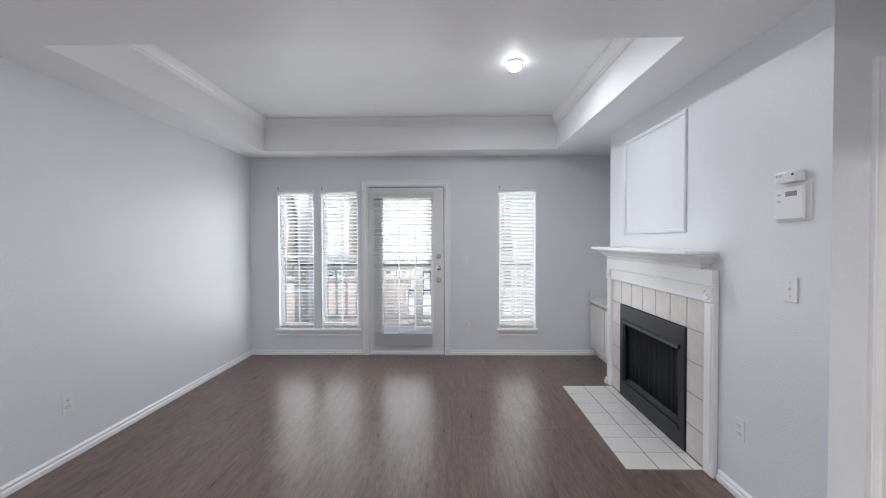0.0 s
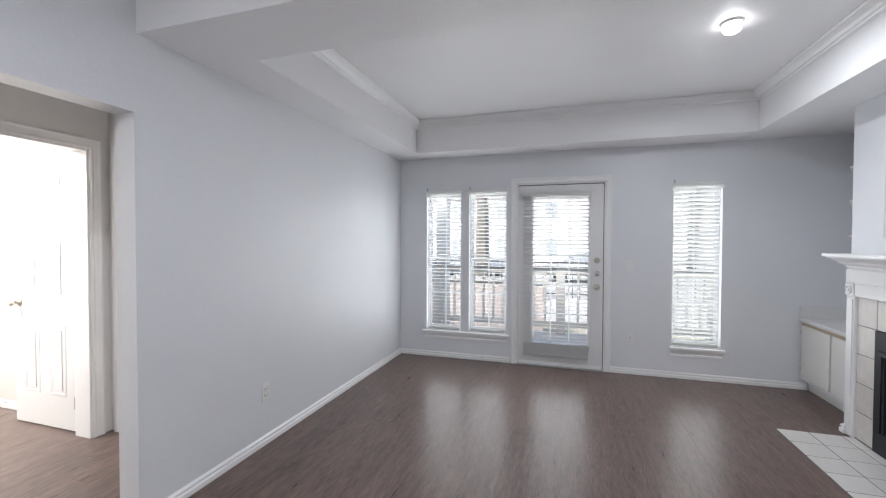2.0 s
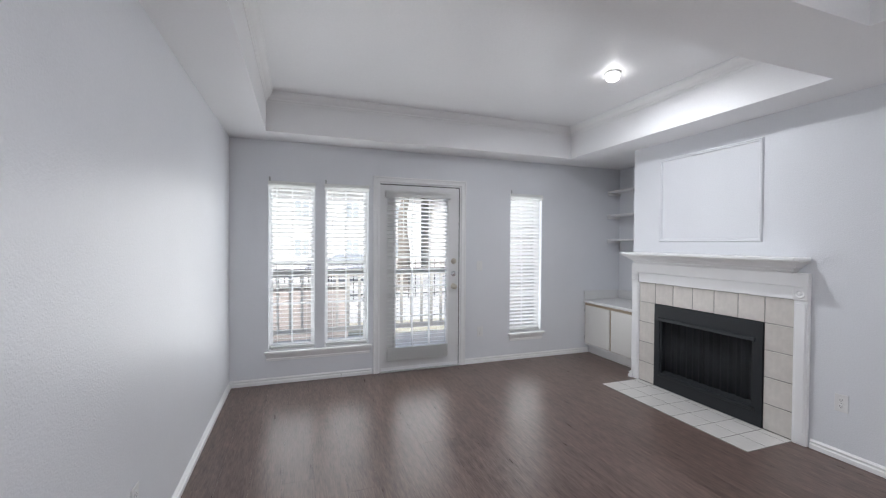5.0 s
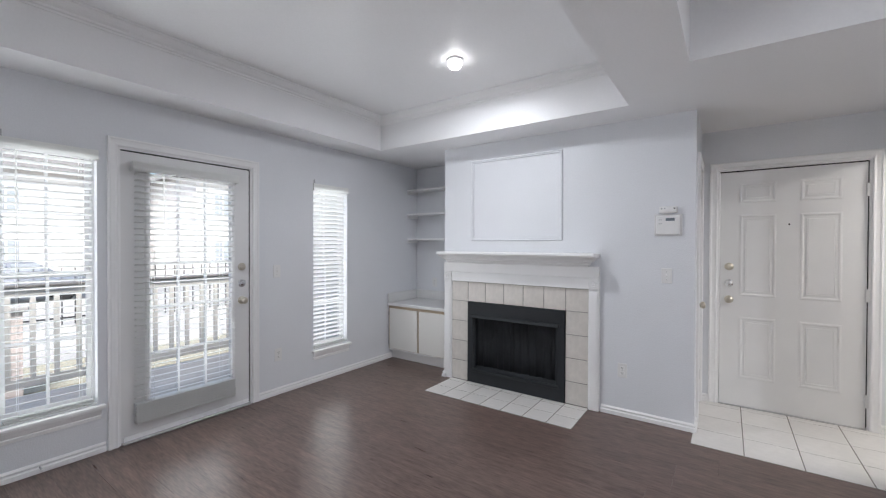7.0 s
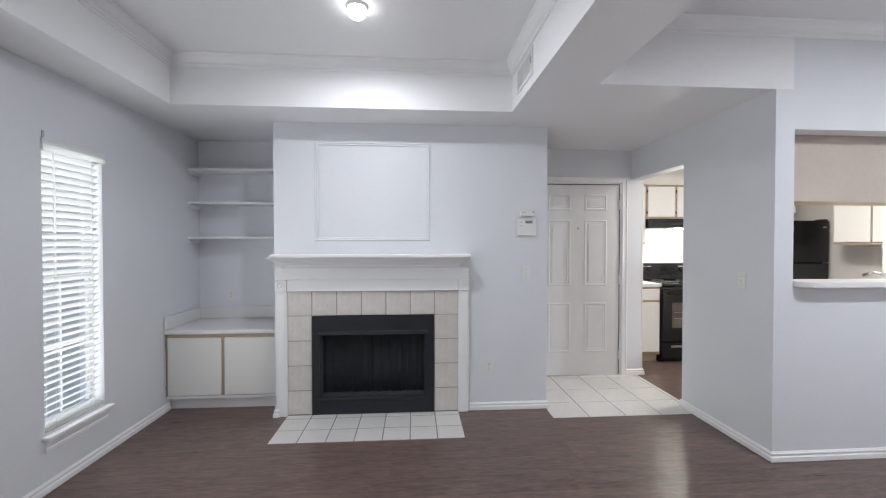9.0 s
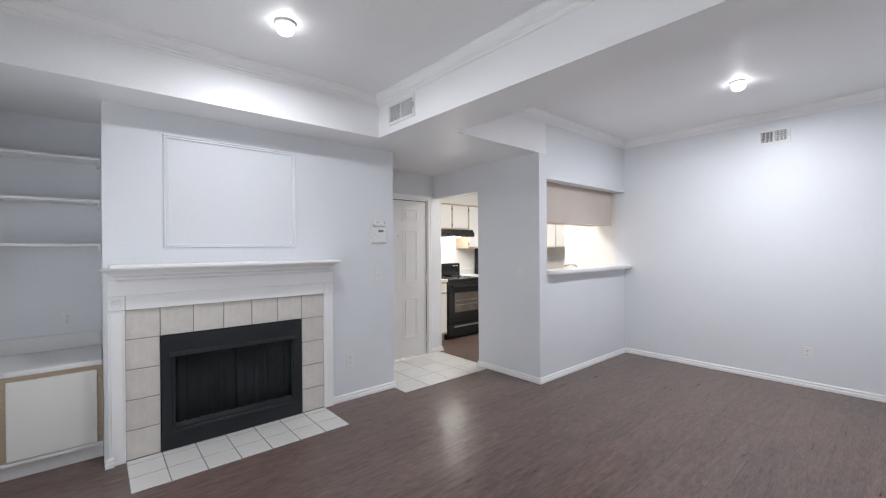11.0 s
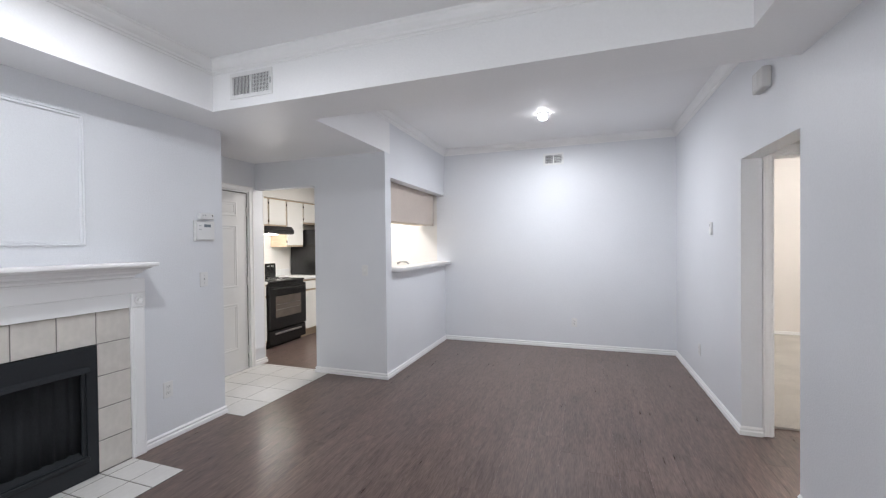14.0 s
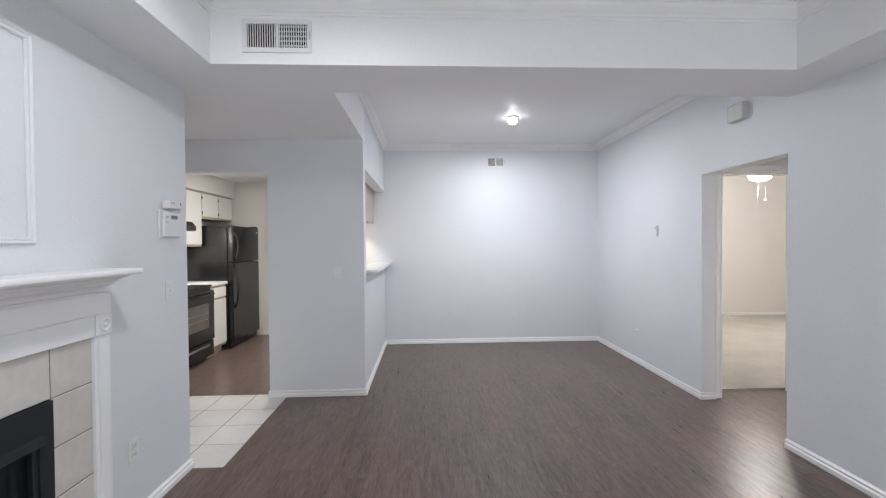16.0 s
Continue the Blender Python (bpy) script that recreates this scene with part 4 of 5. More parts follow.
part("case", box(CF - 0.046, 1.832, 1.640, CF - 0.0005, 1.952, 1.690, bevel=0.009, segments=2), PLASTIC, alarm)
for y in (1.850, 1.915, 1.935):
    part("port", box(CF - 0.0475, y - 0.005, 1.668, CF - 0.0455, y + 0.005, 1.678), DARK if y < 1.9 else GREY_PLASTIC, alarm)

chime = thing("door_chime", (WEST, 1.265, 2.43), "white plastic door chime box high on the wall", "door chime")
part("case", boxes([(WEST + 0.0005, 1.185, 2.365, WEST + 0.050, 1.345, 2.495)], bevel=0.006), CHIME, chime, "aged white plastic case")
for k in range(9):
    part("grille_slat", box(WEST + 0.050, 1.205, 2.385 + k * 0.011, WEST + 0.052, 1.262, 2.390 + k * 0.011), PLASTIC, chime)
sensor = thing("wall_sensor", (WEST, 0.13, 1.537), "small white wall remote with a dark window", "remote")
part("case", box(WEST + 0.0005, 0.105, 1.480, WEST + 0.022, 0.150, 1.595, bevel=0.005), PLASTIC, sensor)
part("window", box(WEST + 0.0215, 0.118, 1.555, WEST + 0.0232, 0.138, 1.580), GREY_PLASTIC, sensor)


def vent(axis, at, a0, a1, z0, z1, face, label, dense=True):
    """A two-bay register with upright blades."""
    root = thing("air_vent", ((a0 + a1) / 2, at, (z0 + z1) / 2) if axis == "x" else (at, (a0 + a1) / 2, (z0 + z1) / 2), label, "air vent")
    def b(p0, d0, q0, p1, d1, q1, bevel=0.0):
        return box(p0, at + face * d0, q0, p1, at + face * d1, q1, bevel=bevel)
    m, e = (a0 + a1) / 2, 0.026
    fr = bmesh.new()
    for p0, q0, p1, q1 in ((a0, z0, a1, z0 + e), (a0, z1 - e, a1, z1), (a0, z0 + e, a0 + e, z1 - e), (a1 - e, z0 + e, a1, z1 - e), (m - 0.007, z0 + e, m + 0.007, z1 - e)):
        add_box(fr, p0, min(at, at + face * 0.010), q0, p1, max(at, at + face * 0.010), q1, bevel=0.002)
    part("frame", fr, PLASTIC, root)
    # near-black sheet stands in for the shaded duct behind the blades
    part("backing", b(a0 + 0.01, 0.0005, z0 + 0.01, a1 - 0.01, 0.0015, z1 - 0.01), DARK, root)
    for s0, s1 in ((a0 + e, m - 0.007), (m + 0.007, a1 - e)):
        n = 12 if dense else 9
        for k in range(n):
            p = s0 + (s1 - s0) * (k + 0.5) / n
            part("blade", b(p - 0.0018, 0.003, z0 + e, p + 0.0018, 0.008, z1 - e), PLASTIC, root)
        if s0 < m - 0.02:
            for k in range(5):
                q = z0 + e + (z1 - z0 - 2 * e) * (k + 0.5) / 5
                part("damper", b(s0, 0.0016, q - 0.004, s1, 0.003, q + 0.004), GREY_PLASTIC, root)
    part("lever", b(a0 + 0.008, 0.010, (z0 + z1) / 2 - 0.02, a0 + 0.013, 0.018, (z0 + z1) / 2 + 0.02), GREY_PLASTIC, root)


vent("x", TRAY[1], 0.645, 1.015, 2.461, 2.640, 1, "white metal register with blades in the tray side")
vent("x", SOUTH, -1.090, -0.822, 2.485, 2.645, 1, "white metal register high on the dining wall", False)


def can_light(name, x, y, z, label, drop, r):
    root = thing(name, (x, y, z), label, "ceiling light", "ceiling lights")
    at = Matrix.Translation((x, y, z))
    neck = drop * 0.20
    part("trim_ring", lathe(((r + 0.014, 0), (r + 0.014, -0.004), (r + 0.006, -0.007), (r + 0.004, -neck), (r, -neck), (r, 0)), 40, at), PLASTIC, root, smooth=True)
    part("lens", lathe(((0, -drop), (r * 0.35, -drop + 0.002), (r * 0.65, -drop + 0.006), (r * 0.90, -drop + 0.016), (r * 0.985, -drop + 0.030), (r * 0.985, -neck + 0.004), (0, -neck + 0.004)), 32, at), LENS, root, "lit round lens", smooth=True)


can_light("ceiling_light", 0.505, 3.165, TRAY_TOP, "lit round domed ceiling light in the living tray", 0.070, 0.050)
can_light("ceiling_light", -0.936, -0.136, DIN_TOP, "lit round domed ceiling light over the dining area", 0.078, 0.050)

stop = thing("door_stop", (-1.39, NORTH - 0.014, 0.035), "small spring door stop on the baseboard", "door stop")
part("spring", tube([(-1.39, NORTH - 0.013, 0.04), (-1.39, NORTH - 0.07, 0.037)], 0.005), STEEL, stop)
part("tip", lathe(((0, 0), (0.008, 0), (0.008, 0.012), (0, 0.014)), 12, Matrix.Translation((-1.39, NORTH - 0.068, 0.037)) @ pose(0, 0, 0, 90, 0, 0)), PLASTIC, stop)

# pass-through shelf with a rounded end
ledge = thing("pass_through_ledge", (0.66, -0.4, 1.13), "white laminate ledge with rounded end in the pass-through", "ledge")
bm = bmesh.new()
outline = [(0.775, SOUTH + 0.003), (0.52, SOUTH + 0.003)]
outline += [(0.52 + 0.09 - 0.09 * math.cos(radians(a)), 0.305 + 0.09 * math.sin(radians(a))) for a in range(0, 91, 15)] + [(0.775, 0.395)]
low = [bm.verts.new((x, y, 1.1315)) for x, y in outline]
high = [bm.verts.new((x, y, 1.168)) for x, y in outline]
bm.faces.new(low), bm.faces.new(high)
for k in range(len(outline)):
    bm.faces.new([low[k], low[(k + 1) % len(outline)], high[(k + 1) % len(outline)], high[k]])
bmesh.ops.recalc_face_normals(bm, faces=bm.faces)
bmesh.ops.bevel(bm, geom=[e for e in bm.edges if abs(e.verts[0].co.z - e.verts[1].co.z) < 1e-6], offset=0.006, segments=2, affect="EDGES")
part("top", bm, COUNTER, ledge)

# ---- kitchen ----
KX = 2.745          # front of the base units
KW = KIT_E - 0.003  # back of the units


def base_unit(y0, y1, label):
    root = thing("kitchen_base_cabinet", (3.05, (y0 + y1) / 2, 0), label, "cabinet", "kitchen base cabinets")
    part("body", box(KX + 0.002, y0, 0.10, KW, y1, 0.898), OAK, root, "pale oak face frame")
    part("toe_kick", box(KX + 0.06, y0, 0.001, KX + 0.075, y1, 0.10), OAK, root)
    part("drawer_front", box(KX - 0.016, y0 + 0.012, 0.745, KX + 0.001, y1 - 0.012, 0.872, bevel=0.003), LAMINATE, root, "flat white laminate drawer")
    part("cabinet_door", box(KX - 0.016, y0 + 0.012, 0.135, KX + 0.001, y1 - 0.012, 0.715, bevel=0.003), LAMINATE, root, "flat white laminate door")
    return root


def upper_unit(y0, y1, z0, z1, label, doors=1):
    root = thing("kitchen_wall_cabinet", (3.2, (y0 + y1) / 2, z0), label, "cabinet", "kitchen wall cabinets")
    part("body", box(3.052, y0 + 0.001, z0, KW, y1 - 0.001, z1), OAK, root, "pale oak face frame")
    w = (y1 - y0) / doors
    for i in range(doors):
        a, b = y0 + i * w + 0.016, y0 + (i + 1) * w - 0.016
        d = part("cabinet_door", box(3.034, a, z0 + 0.028, 3.051, b, z1 - 0.022, bevel=0.003), LAMINATE, root, "flat white laminate door")
        for z in (z0 + 0.08, z1 - 0.08):
            part("hinge", box(3.036, b + 0.002, z - 0.018, 3.0515, b + 0.012, z + 0.018, bevel=0.002), IRON, d, "small dark hinge")
    return root


S0, S1 = -0.81, -0.05
base_unit(S1 + 0.003, 0.395, "white kitchen base cabinet with oak frame beside the stove")
base_unit(-1.20, S0 - 0.003, "narrow white kitchen base cabinet with oak frame between stove and refrigerator")
upper_unit(S1 + 0.002, 0.395, 1.40, 2.14, "white kitchen wall cabinet with oak frame beside the hood")
upper_unit(S0, S1, 1.715, 2.14, "short white kitchen wall cabinet above the range hood", 2)
upper_unit(-1.21, S0 - 0.002, 1.405, 2.14, "tall white kitchen wall cabinet with oak frame")
upper_unit(-2.06, -1.212, 1.78, 2.14, "short white kitchen wall cabinet above the refrigerator", 2)
structure("wall_kitchen_soffit", box(3.02, -2.128, 2.142, KIT_E - 0.001, 0.396, 2.399), KITCHEN, "white boxed soffit above the cabinets", "soffit")
for y0, y1 in ((S1 + 0.001, 0.396), (-1.215, S0 - 0.001)):
    c = thing("kitchen_countertop", (3.05, (y0 + y1) / 2, 0.9), "pale laminate kitchen countertop with backsplash", "countertop", "kitchen countertops")
    part("top", box(2.715, y0, 0.900, KW, y1, 0.938, bevel=0.004), COUNTER, c)
    part("backsplash", box(KW - 0.020, y0, 0.939, KW, y1, 1.04, bevel=0.003), COUNTER, c)

stove = thing("electric_stove", (3.05, (S0 + S1) / 2, 0), "black electric stove with glass oven door and coil burners", "stove")
a, b = S0 + 0.004, S1 - 0.004
part("body", box(2.735, a, 0.06, KW, b, 0.905, bevel=0.004), APPLIANCE, stove)
part("base", box(2.79, a + 0.01, 0.001, KW, b - 0.01, 0.06), APPLIANCE, stove)
part("cooktop", box(2.715, a - 0.001, 0.905, KW, b + 0.001, 0.930, bevel=0.006), APPLIANCE, stove)
for x, y, r in ((2.88, a + 0.2, 0.075), (2.88, b - 0.2, 0.1), (3.14, a + 0.2, 0.1), (3.14, b - 0.2, 0.075)):
    pan = part("drip_pan", lathe(((0, 0.0005), (r + 0.02, 0.0005), (r + 0.025, 0.006), (r + 0.015, 0.004), (0.03, 0.002), (0, 0.002)), 24, Matrix.Translation((x, y, 0.930))), CHROME, stove, "chrome drip pan", smooth=True)
    turns = [(x + (0.015 + (r - 0.015) * k / 48) * math.cos(k * math.pi / 8), y + (0.015 + (r - 0.015) * k / 48) * math.sin(k * math.pi / 8), 0.941) for k in range(49)]
    part("burner_coil", tube(turns, 0.0055, 6), IRON, pan, "dark burner coil")
guard = part("control_panel", boxes([(3.25, a, 0.931, KW, b, 1.15)], bevel=0.012), APPLIANCE, stove, "black control panel with knobs")
for y in (a + 0.08, a + 0.16, b - 0.16, b - 0.08):
    part("knob", lathe(((0, 0), (0.022, 0), (0.020, 0.018), (0.014, 0.022), (0, 0.022)), 16, Matrix.Translation((3.249, y, 1.075)) @ pose(0, 0, 0, 0, -90, 0)), APPLIANCE, guard)
    part("mark", box(3.2485, y - 0.03, 1.108, 3.2495, y + 0.03, 1.113), PLASTIC, guard, "pale printed marks")
part("clock", box(3.2475, (a + b) / 2 - 0.07, 1.05, 3.2495, (a + b) / 2 + 0.07, 1.105), BLACK_GLASS, guard, "dark clock window")
oven = part("oven_door", wall("y", 2.690, 2.733, a + 0.003, b - 0.003, 0.265, 0.868, [(a + 0.11, b - 0.11, 0.42, 0.72)]), APPLIANCE, stove)
part("window", box(2.696, a + 0.108, 0.418, 2.702, b - 0.108, 0.722), material("oven_glass", (0.12, 0.10, 0.085), 0.08, wear=0.25, wear_size=8), oven, "smoked glass with oven racks behind")
for z in (0.53, 0.60):
    part("rack", tube([(2.694, a + 0.14, z), (2.694, b - 0.14, z)], 0.0022, 6), STEEL, oven, "thin oven rack")
part("handle", tube([(2.690, a + 0.06, 0.825), (2.655, a + 0.07, 0.825), (2.650, (a + b) / 2, 0.825), (2.655, b - 0.07, 0.825), (2.690, b - 0.06, 0.825)], 0.012, 10), APPLIANCE, oven, smooth=True)
drawer = part("storage_drawer", box(2.700, a + 0.003, 0.065, 2.733, b - 0.003, 0.250, bevel=0.004), APPLIANCE, stove)
part("pull", box(2.690, a + 0.10, 0.185, 2.701, b - 0.10, 0.212, bevel=0.006), STEEL, drawer, "grey drawer pull")

hood = thing("range_hood", (3.1, (S0 + S1) / 2, 1.6), "black range hood with a lit lamp over the stove", "range hood")
bm = bmesh.new()
prof = [(KW, 1.714), (2.94, 1.714), (2.895, 1.655), (2.895, 1.605), (2.92, 1.595), (KW, 1.595)]
r0 = [bm.verts.new((x, a, z)) for x, z in prof]
r1 = [bm.verts.new((x, b, z)) for x, z in prof]
for k in range(6):
    bm.faces.new([r0[k], r0[(k + 1) % 6], r1[(k + 1) % 6], r1[k]])
bm.faces.new(r0), bm.faces.new(r1)
bmesh.ops.recalc_face_normals(bm, faces=bm.faces)
part("shell", bm, APPLIANCE, hood)
for k in range(5):
    part("vent_slot", box(2.893 + k * 0.0, a + 0.2, 1.612 + k * 0.008, 2.8955, b - 0.2, 1.616 + k * 0.008), DARK, hood)
part("lamp_lens", box(2.95, -0.53, 1.587, 3.05, -0.33, 1.5945, bevel=0.002), FROST, hood, "lit lamp lens")

fridge = thing("refrigerator", (3.0, -1.66, 0), "tall black top-freezer refrigerator with curved handles", "refrigerator")
f0, f1, fx = -2.095, -1.245, 2.735
part("cabinet", box(fx, f0, 0.03, 3.335, f1, 1.685, bevel=0.006), APPLIANCE, fridge)
part("grille", box(fx - 0.03, f0 + 0.01, 0.012, fx, f1 - 0.01, 0.095, bevel=0.003), APPLIANCE, fridge)
for n, z0, z1 in (("freezer_door", 1.185, 1.683), ("fridge_door", 0.10, 1.175)):
    d = part(n, box(fx - 0.075, f0 + 0.002, z0, fx - 0.006, f1 - 0.002, z1, bevel=0.014, segments=3), APPLIANCE, fridge, smooth=False)
    h0, h1 = (z0 + 0.02, z1 - 0.10) if n == "freezer_door" else (z1 - 0.62, z1 - 0.02)
    pts = [(fx - 0.072 - 0.050 * math.sin(math.pi * k / 10) ** 0.6, f1 - 0.055, h0 + (h1 - h0) * k / 10) for k in range(11)]
    part("handle", tube(pts, 0.013, 10), APPLIANCE, d, "curved black handle", smooth=True)
part("badge", box(fx - 0.0765, f0 + 0.04, 1.595, fx - 0.0745, f0 + 0.09, 1.612), STEEL, fridge, "small plain metal badge")
part("hinge_cover", box(fx - 0.06, f0 + 0.01, 1.684, fx + 0.04, f0 + 0.07, 1.70, bevel=0.003), APPLIANCE, fridge)

# units on the dining side, seen through the pass-through
pc = thing("pass_through_cabinet", (0.92, -0.4, 1.7), "pale beige back of a wall cabinet hung in the pass-through", "cabinet")
part("back_panel", box(0.765, -1.277, 1.700, 0.782, 0.394, 2.38, bevel=0.002), material("beige_panel", (0.58, 0.50, 0.44), 0.5, wear=0.04, wear_size=3, grain=0.03, grain_size=40), pc)
part("body", box(0.783, -1.272, 1.704, 1.06, 0.392, 2.38), OAK, pc)
part("cabinet_door", box(1.061, -1.20, 1.73, 1.078, -0.42, 2.36, bevel=0.003), LAMINATE, pc)
part("cabinet_door", box(1.061, -0.40, 1.73, 1.078, 0.38, 2.36, bevel=0.003), LAMINATE, pc)
sink_unit = thing("sink_cabinet", (1.05, -0.75, 0), "white kitchen sink cabinet under the pass-through", "cabinet")
part("body", box(0.748, -1.366, 0.10, 1.36, 0.395, 0.898), OAK, sink_unit)
for i in range(3):
    y0 = -1.358 + i * 0.583
    part("cabinet_door", box(1.361, y0, 0.135, 1.378, y0 + 0.568, 0.87, bevel=0.003), LAMINATE, sink_unit)
part("toe_kick", box(1.28, -1.366, 0.001, 1.30, 0.395, 0.10), OAK, sink_unit)
st = thing("sink_countertop", (1.05, -0.75, 0.9), "pale laminate countertop with a steel sink", "countertop")
part("top", solid([0.748, 0.86, 1.28, 1.39], [-1.366, -0.95, -0.2, 0.395], [0.900, 0.938], lambda x, y, z: not (0.86 < x < 1.28 and -0.95 < y < -0.2)), COUNTER, st)
part("basin", boxes([(0.862, -0.948, 0.76, 1.278, -0.202, 0.765), (0.862, -0.948, 0.765, 0.866, -0.202, 0.942), (1.274, -0.948, 0.765, 1.278, -0.202, 0.942), (0.866, -0.948, 0.765, 1.274, -0.944, 0.942), (0.866, -0.206, 0.765, 1.274, -0.202, 0.942)]), STEEL, st, "steel sink basin")
su = thing("kitchen_wall_cabinet", (2.05, KIT_S, 1.40), "white kitchen wall cabinet with oak frame on the end wall", "cabinet", "kitchen wall cabinets")
part("body", box(1.60, KIT_S + 0.002, 1.40, 2.38, -1.832, 2.14), OAK, su, "pale oak face frame")
for x0 in (1.615, 1.998):
    part("cabinet_door", box(x0, -1.831, 1.425, x0 + 0.367, -1.814, 2.12, bevel=0.003), LAMINATE, su, "flat white laminate door")
tap = thing("kitchen_faucet", (0.81, -0.58, 0.94), "chrome kitchen faucet behind the sink", "faucet")
part("base", lathe(((0, 0), (0.028, 0), (0.028, 0.012), (0.018, 0.03), (0.016, 0.08), (0, 0.085)), 16, Matrix.Translation((0.81, -0.58, 0.9385))), CHROME, tap, smooth=True)
part("spout", tube([(0.81, -0.58, 1.01), (0.83, -0.58, 1.12), (0.88, -0.58, 1.185), (0.96, -0.58, 1.20), (1.03, -0.58, 1.17)], 0.011, 10), CHROME, tap, smooth=True)
part("lever", tube([(0.81, -0.58, 1.03), (0.80, -0.64, 1.09), (0.80, -0.70, 1.13)], [0.010, 0.007, 0.006], 8), CHROME, tap, smooth=True)

# ---- bedroom fans ----
def fan(x, y, top, light_z, label, shades):
    root = thing("ceiling_fan", (x, y, top), label, "ceiling fan", "bedroom fans")
    at = Matrix.Translation((x, y, 0))
    part("canopy", lathe(((0, top), (0.07, top), (0.065, top - 0.04), (0.02, top - 0.07), (0.014, top - 0.07), (0.014, light_z + 0.2), (0, light_z + 0.2)), 20, at), BRASS, root, smooth=True)
    part("motor", lathe(((0, light_z + 0.20), (0.06, light_z + 0.20), (0.12, light_z + 0.17), (0.125, light_z + 0.11), (0.10, light_z + 0.08), (0.05, light_z + 0.06), (0, light_z + 0.06)), 24, at), BRASS if shades else PLASTIC, root, smooth=True)
    for k in range(5):
        turn = at @ pose(0, 0, light_z + 0.12, 0, 0, 20 + 72 * k)
        bm = box(0.16, -0.06, -0.003, 0.62, 0.06, 0.003, bevel=0.002)
        bmesh.ops.transform(bm, matrix=turn @ pose(0, 0, 0, 10, 0, 0), verts=bm.verts)
        part("blade", bm, material("fan_blade", (0.42, 0.32, 0.25), 0.45, grain=0.15, grain_size=30) if k == 0 and "fan_blade" not in bpy.data.materials else bpy.data.materials["fan_blade"], root)
        part("blade_iron", tube([turn @ Vector((0.11, 0, 0)), turn @ Vector((0.2, 0, 0))], 0.008, 6), BRASS, root)
    if shades:
        for k in range(4):
            turn = at @ pose(0, 0, light_z + 0.05, 0, 0, 45 + 90 * k) @ pose(0.07, 0, 0, 0, 130, 0)
            part("light_shade", lathe(((0.022, 0), (0.030, 0.02), (0.042, 0.06), (0.058, 0.10), (0.066, 0.12), (0.062, 0.12), (0.054, 0.10), (0.038, 0.06), (0.026, 0.02), (0.018, 0)), 20, turn), FROST, root, "lit tulip glass shade", smooth=True)
    else:
        part("light_bowl", lathe(((0.03, light_z + 0.06), (0.13, light_z + 0.055), (0.145, light_z + 0.02), (0.12, light_z - 0.03), (0.06, light_z - 0.06), (0, light_z - 0.066)), 28, at), FROST, root, "lit frosted glass bowl", smooth=True)
    for dx, n in ((-0.05, 0.32), (0.06, 0.38)):
        c = part("pull_chain", tube([(x + dx, y + 0.03, light_z), (x + dx, y + 0.03, light_z - n)], 0.0008 if shades else 0.002, 5), BRASS, root)
        part("pull", lathe(((0, 0), (0.006, 0.004), (0.008, 0.012), (0.003, 0.02), (0, 0.02)), 10, Matrix.Translation((x + dx, y + 0.03, light_z - n - 0.02))), BRASS if shades else PLASTIC, c, smooth=True)


fan(-4.84, 4.33, BED_TOP, 2.335, "brass ceiling fan with lit tulip shades in the bedroom", True)
fan(-4.70, -1.20, BED_TOP, 2.33, "white ceiling fan with a lit frosted bowl in the bedroom", False)

# return-air grille in the hall ceiling
grille = thing("hall_grille", (-3.2, 1.35, 2.39), "painted return-air grille in the hall ceiling", "air vent")
part("frame", solid([-3.42, -3.38, -2.98, -2.94], [1.02, 1.06, 1.70, 1.74], [2.380, 2.3895], lambda x, y, z: not (-3.38 < x < -2.98 and 1.06 < y < 1.70)), PLASTIC, grille)
for k in range(16):
    part("louvre", box(-3.38, 1.065 + k * 0.04, 2.381, -2.98, 1.088 + k * 0.04, 2.384), GREY_PLASTIC, grille)

# ---- balcony ----
RY = 6.84
deck = structure("balcony_deck", box(-2.75, 5.071, -0.20, 1.75, RY + 0.12, -0.075), RAIL, "weathered wooden balcony deck", "deck")
for k in range(13):
    y0 = 5.075 + k * 0.144
    hold(link("deck_board", box(-2.74, y0, -0.074, 1.74, y0 + 0.138, -0.045, bevel=0.004), WOOD_DECK), deck)
rail = thing("balcony_railing", (-0.5, RY, -0.045), "beige wooden balcony railing with dark cap", "railing")
part("top_cap", box(-2.62, RY - 0.07, 0.985, 1.62, RY + 0.07, 1.008, bevel=0.006), RAIL_CAP, rail, "dark weathered cap rail")
part("top_rail", box(-2.62, RY - 0.02, 0.895, 1.62, RY + 0.02, 0.984, bevel=0.004), RAIL, rail)
part("bottom_rail", box(-2.62, RY - 0.02, 0.06, 1.62, RY + 0.02, 0.14, bevel=0.004), RAIL, rail)
for x in (-2.56, -0.535, 1.56):
    part("post", box(x - 0.07, RY - 0.045, -0.044, x + 0.07, RY + 0.095, 0.984, bevel=0.006), RAIL, rail)
k = -2.42
while k < 1.5:
    if abs(k + 0.535) > 0.10:
        part("baluster", box(k - 0.019, RY - 0.019, 0.141, k + 0.019, RY + 0.019, 0.894), RAIL, rail)
    k += 0.165
side = structure("wall_balcony_east", box(1.62, 5.071, -0.2, 1.75, RY - 0.09, 2.6), SIDING, "cream lapped balcony side wall", "wall")
for k in range(17):
    hold(link("siding_board", sweep([(1.619, 5.08, -0.04 + k * 0.155), (1.619, RY - 0.10, -0.04 + k * 0.155)], ((0, 0), (0.014, 0), (0.003, 0.150), (0, 0.150))), SIDING), side)
west_side = structure("wall_balcony_west", box(-2.75, 5.071, -0.2, -2.62, 6.25, 2.6), SIDING, "cream lapped balcony side wall", "wall")
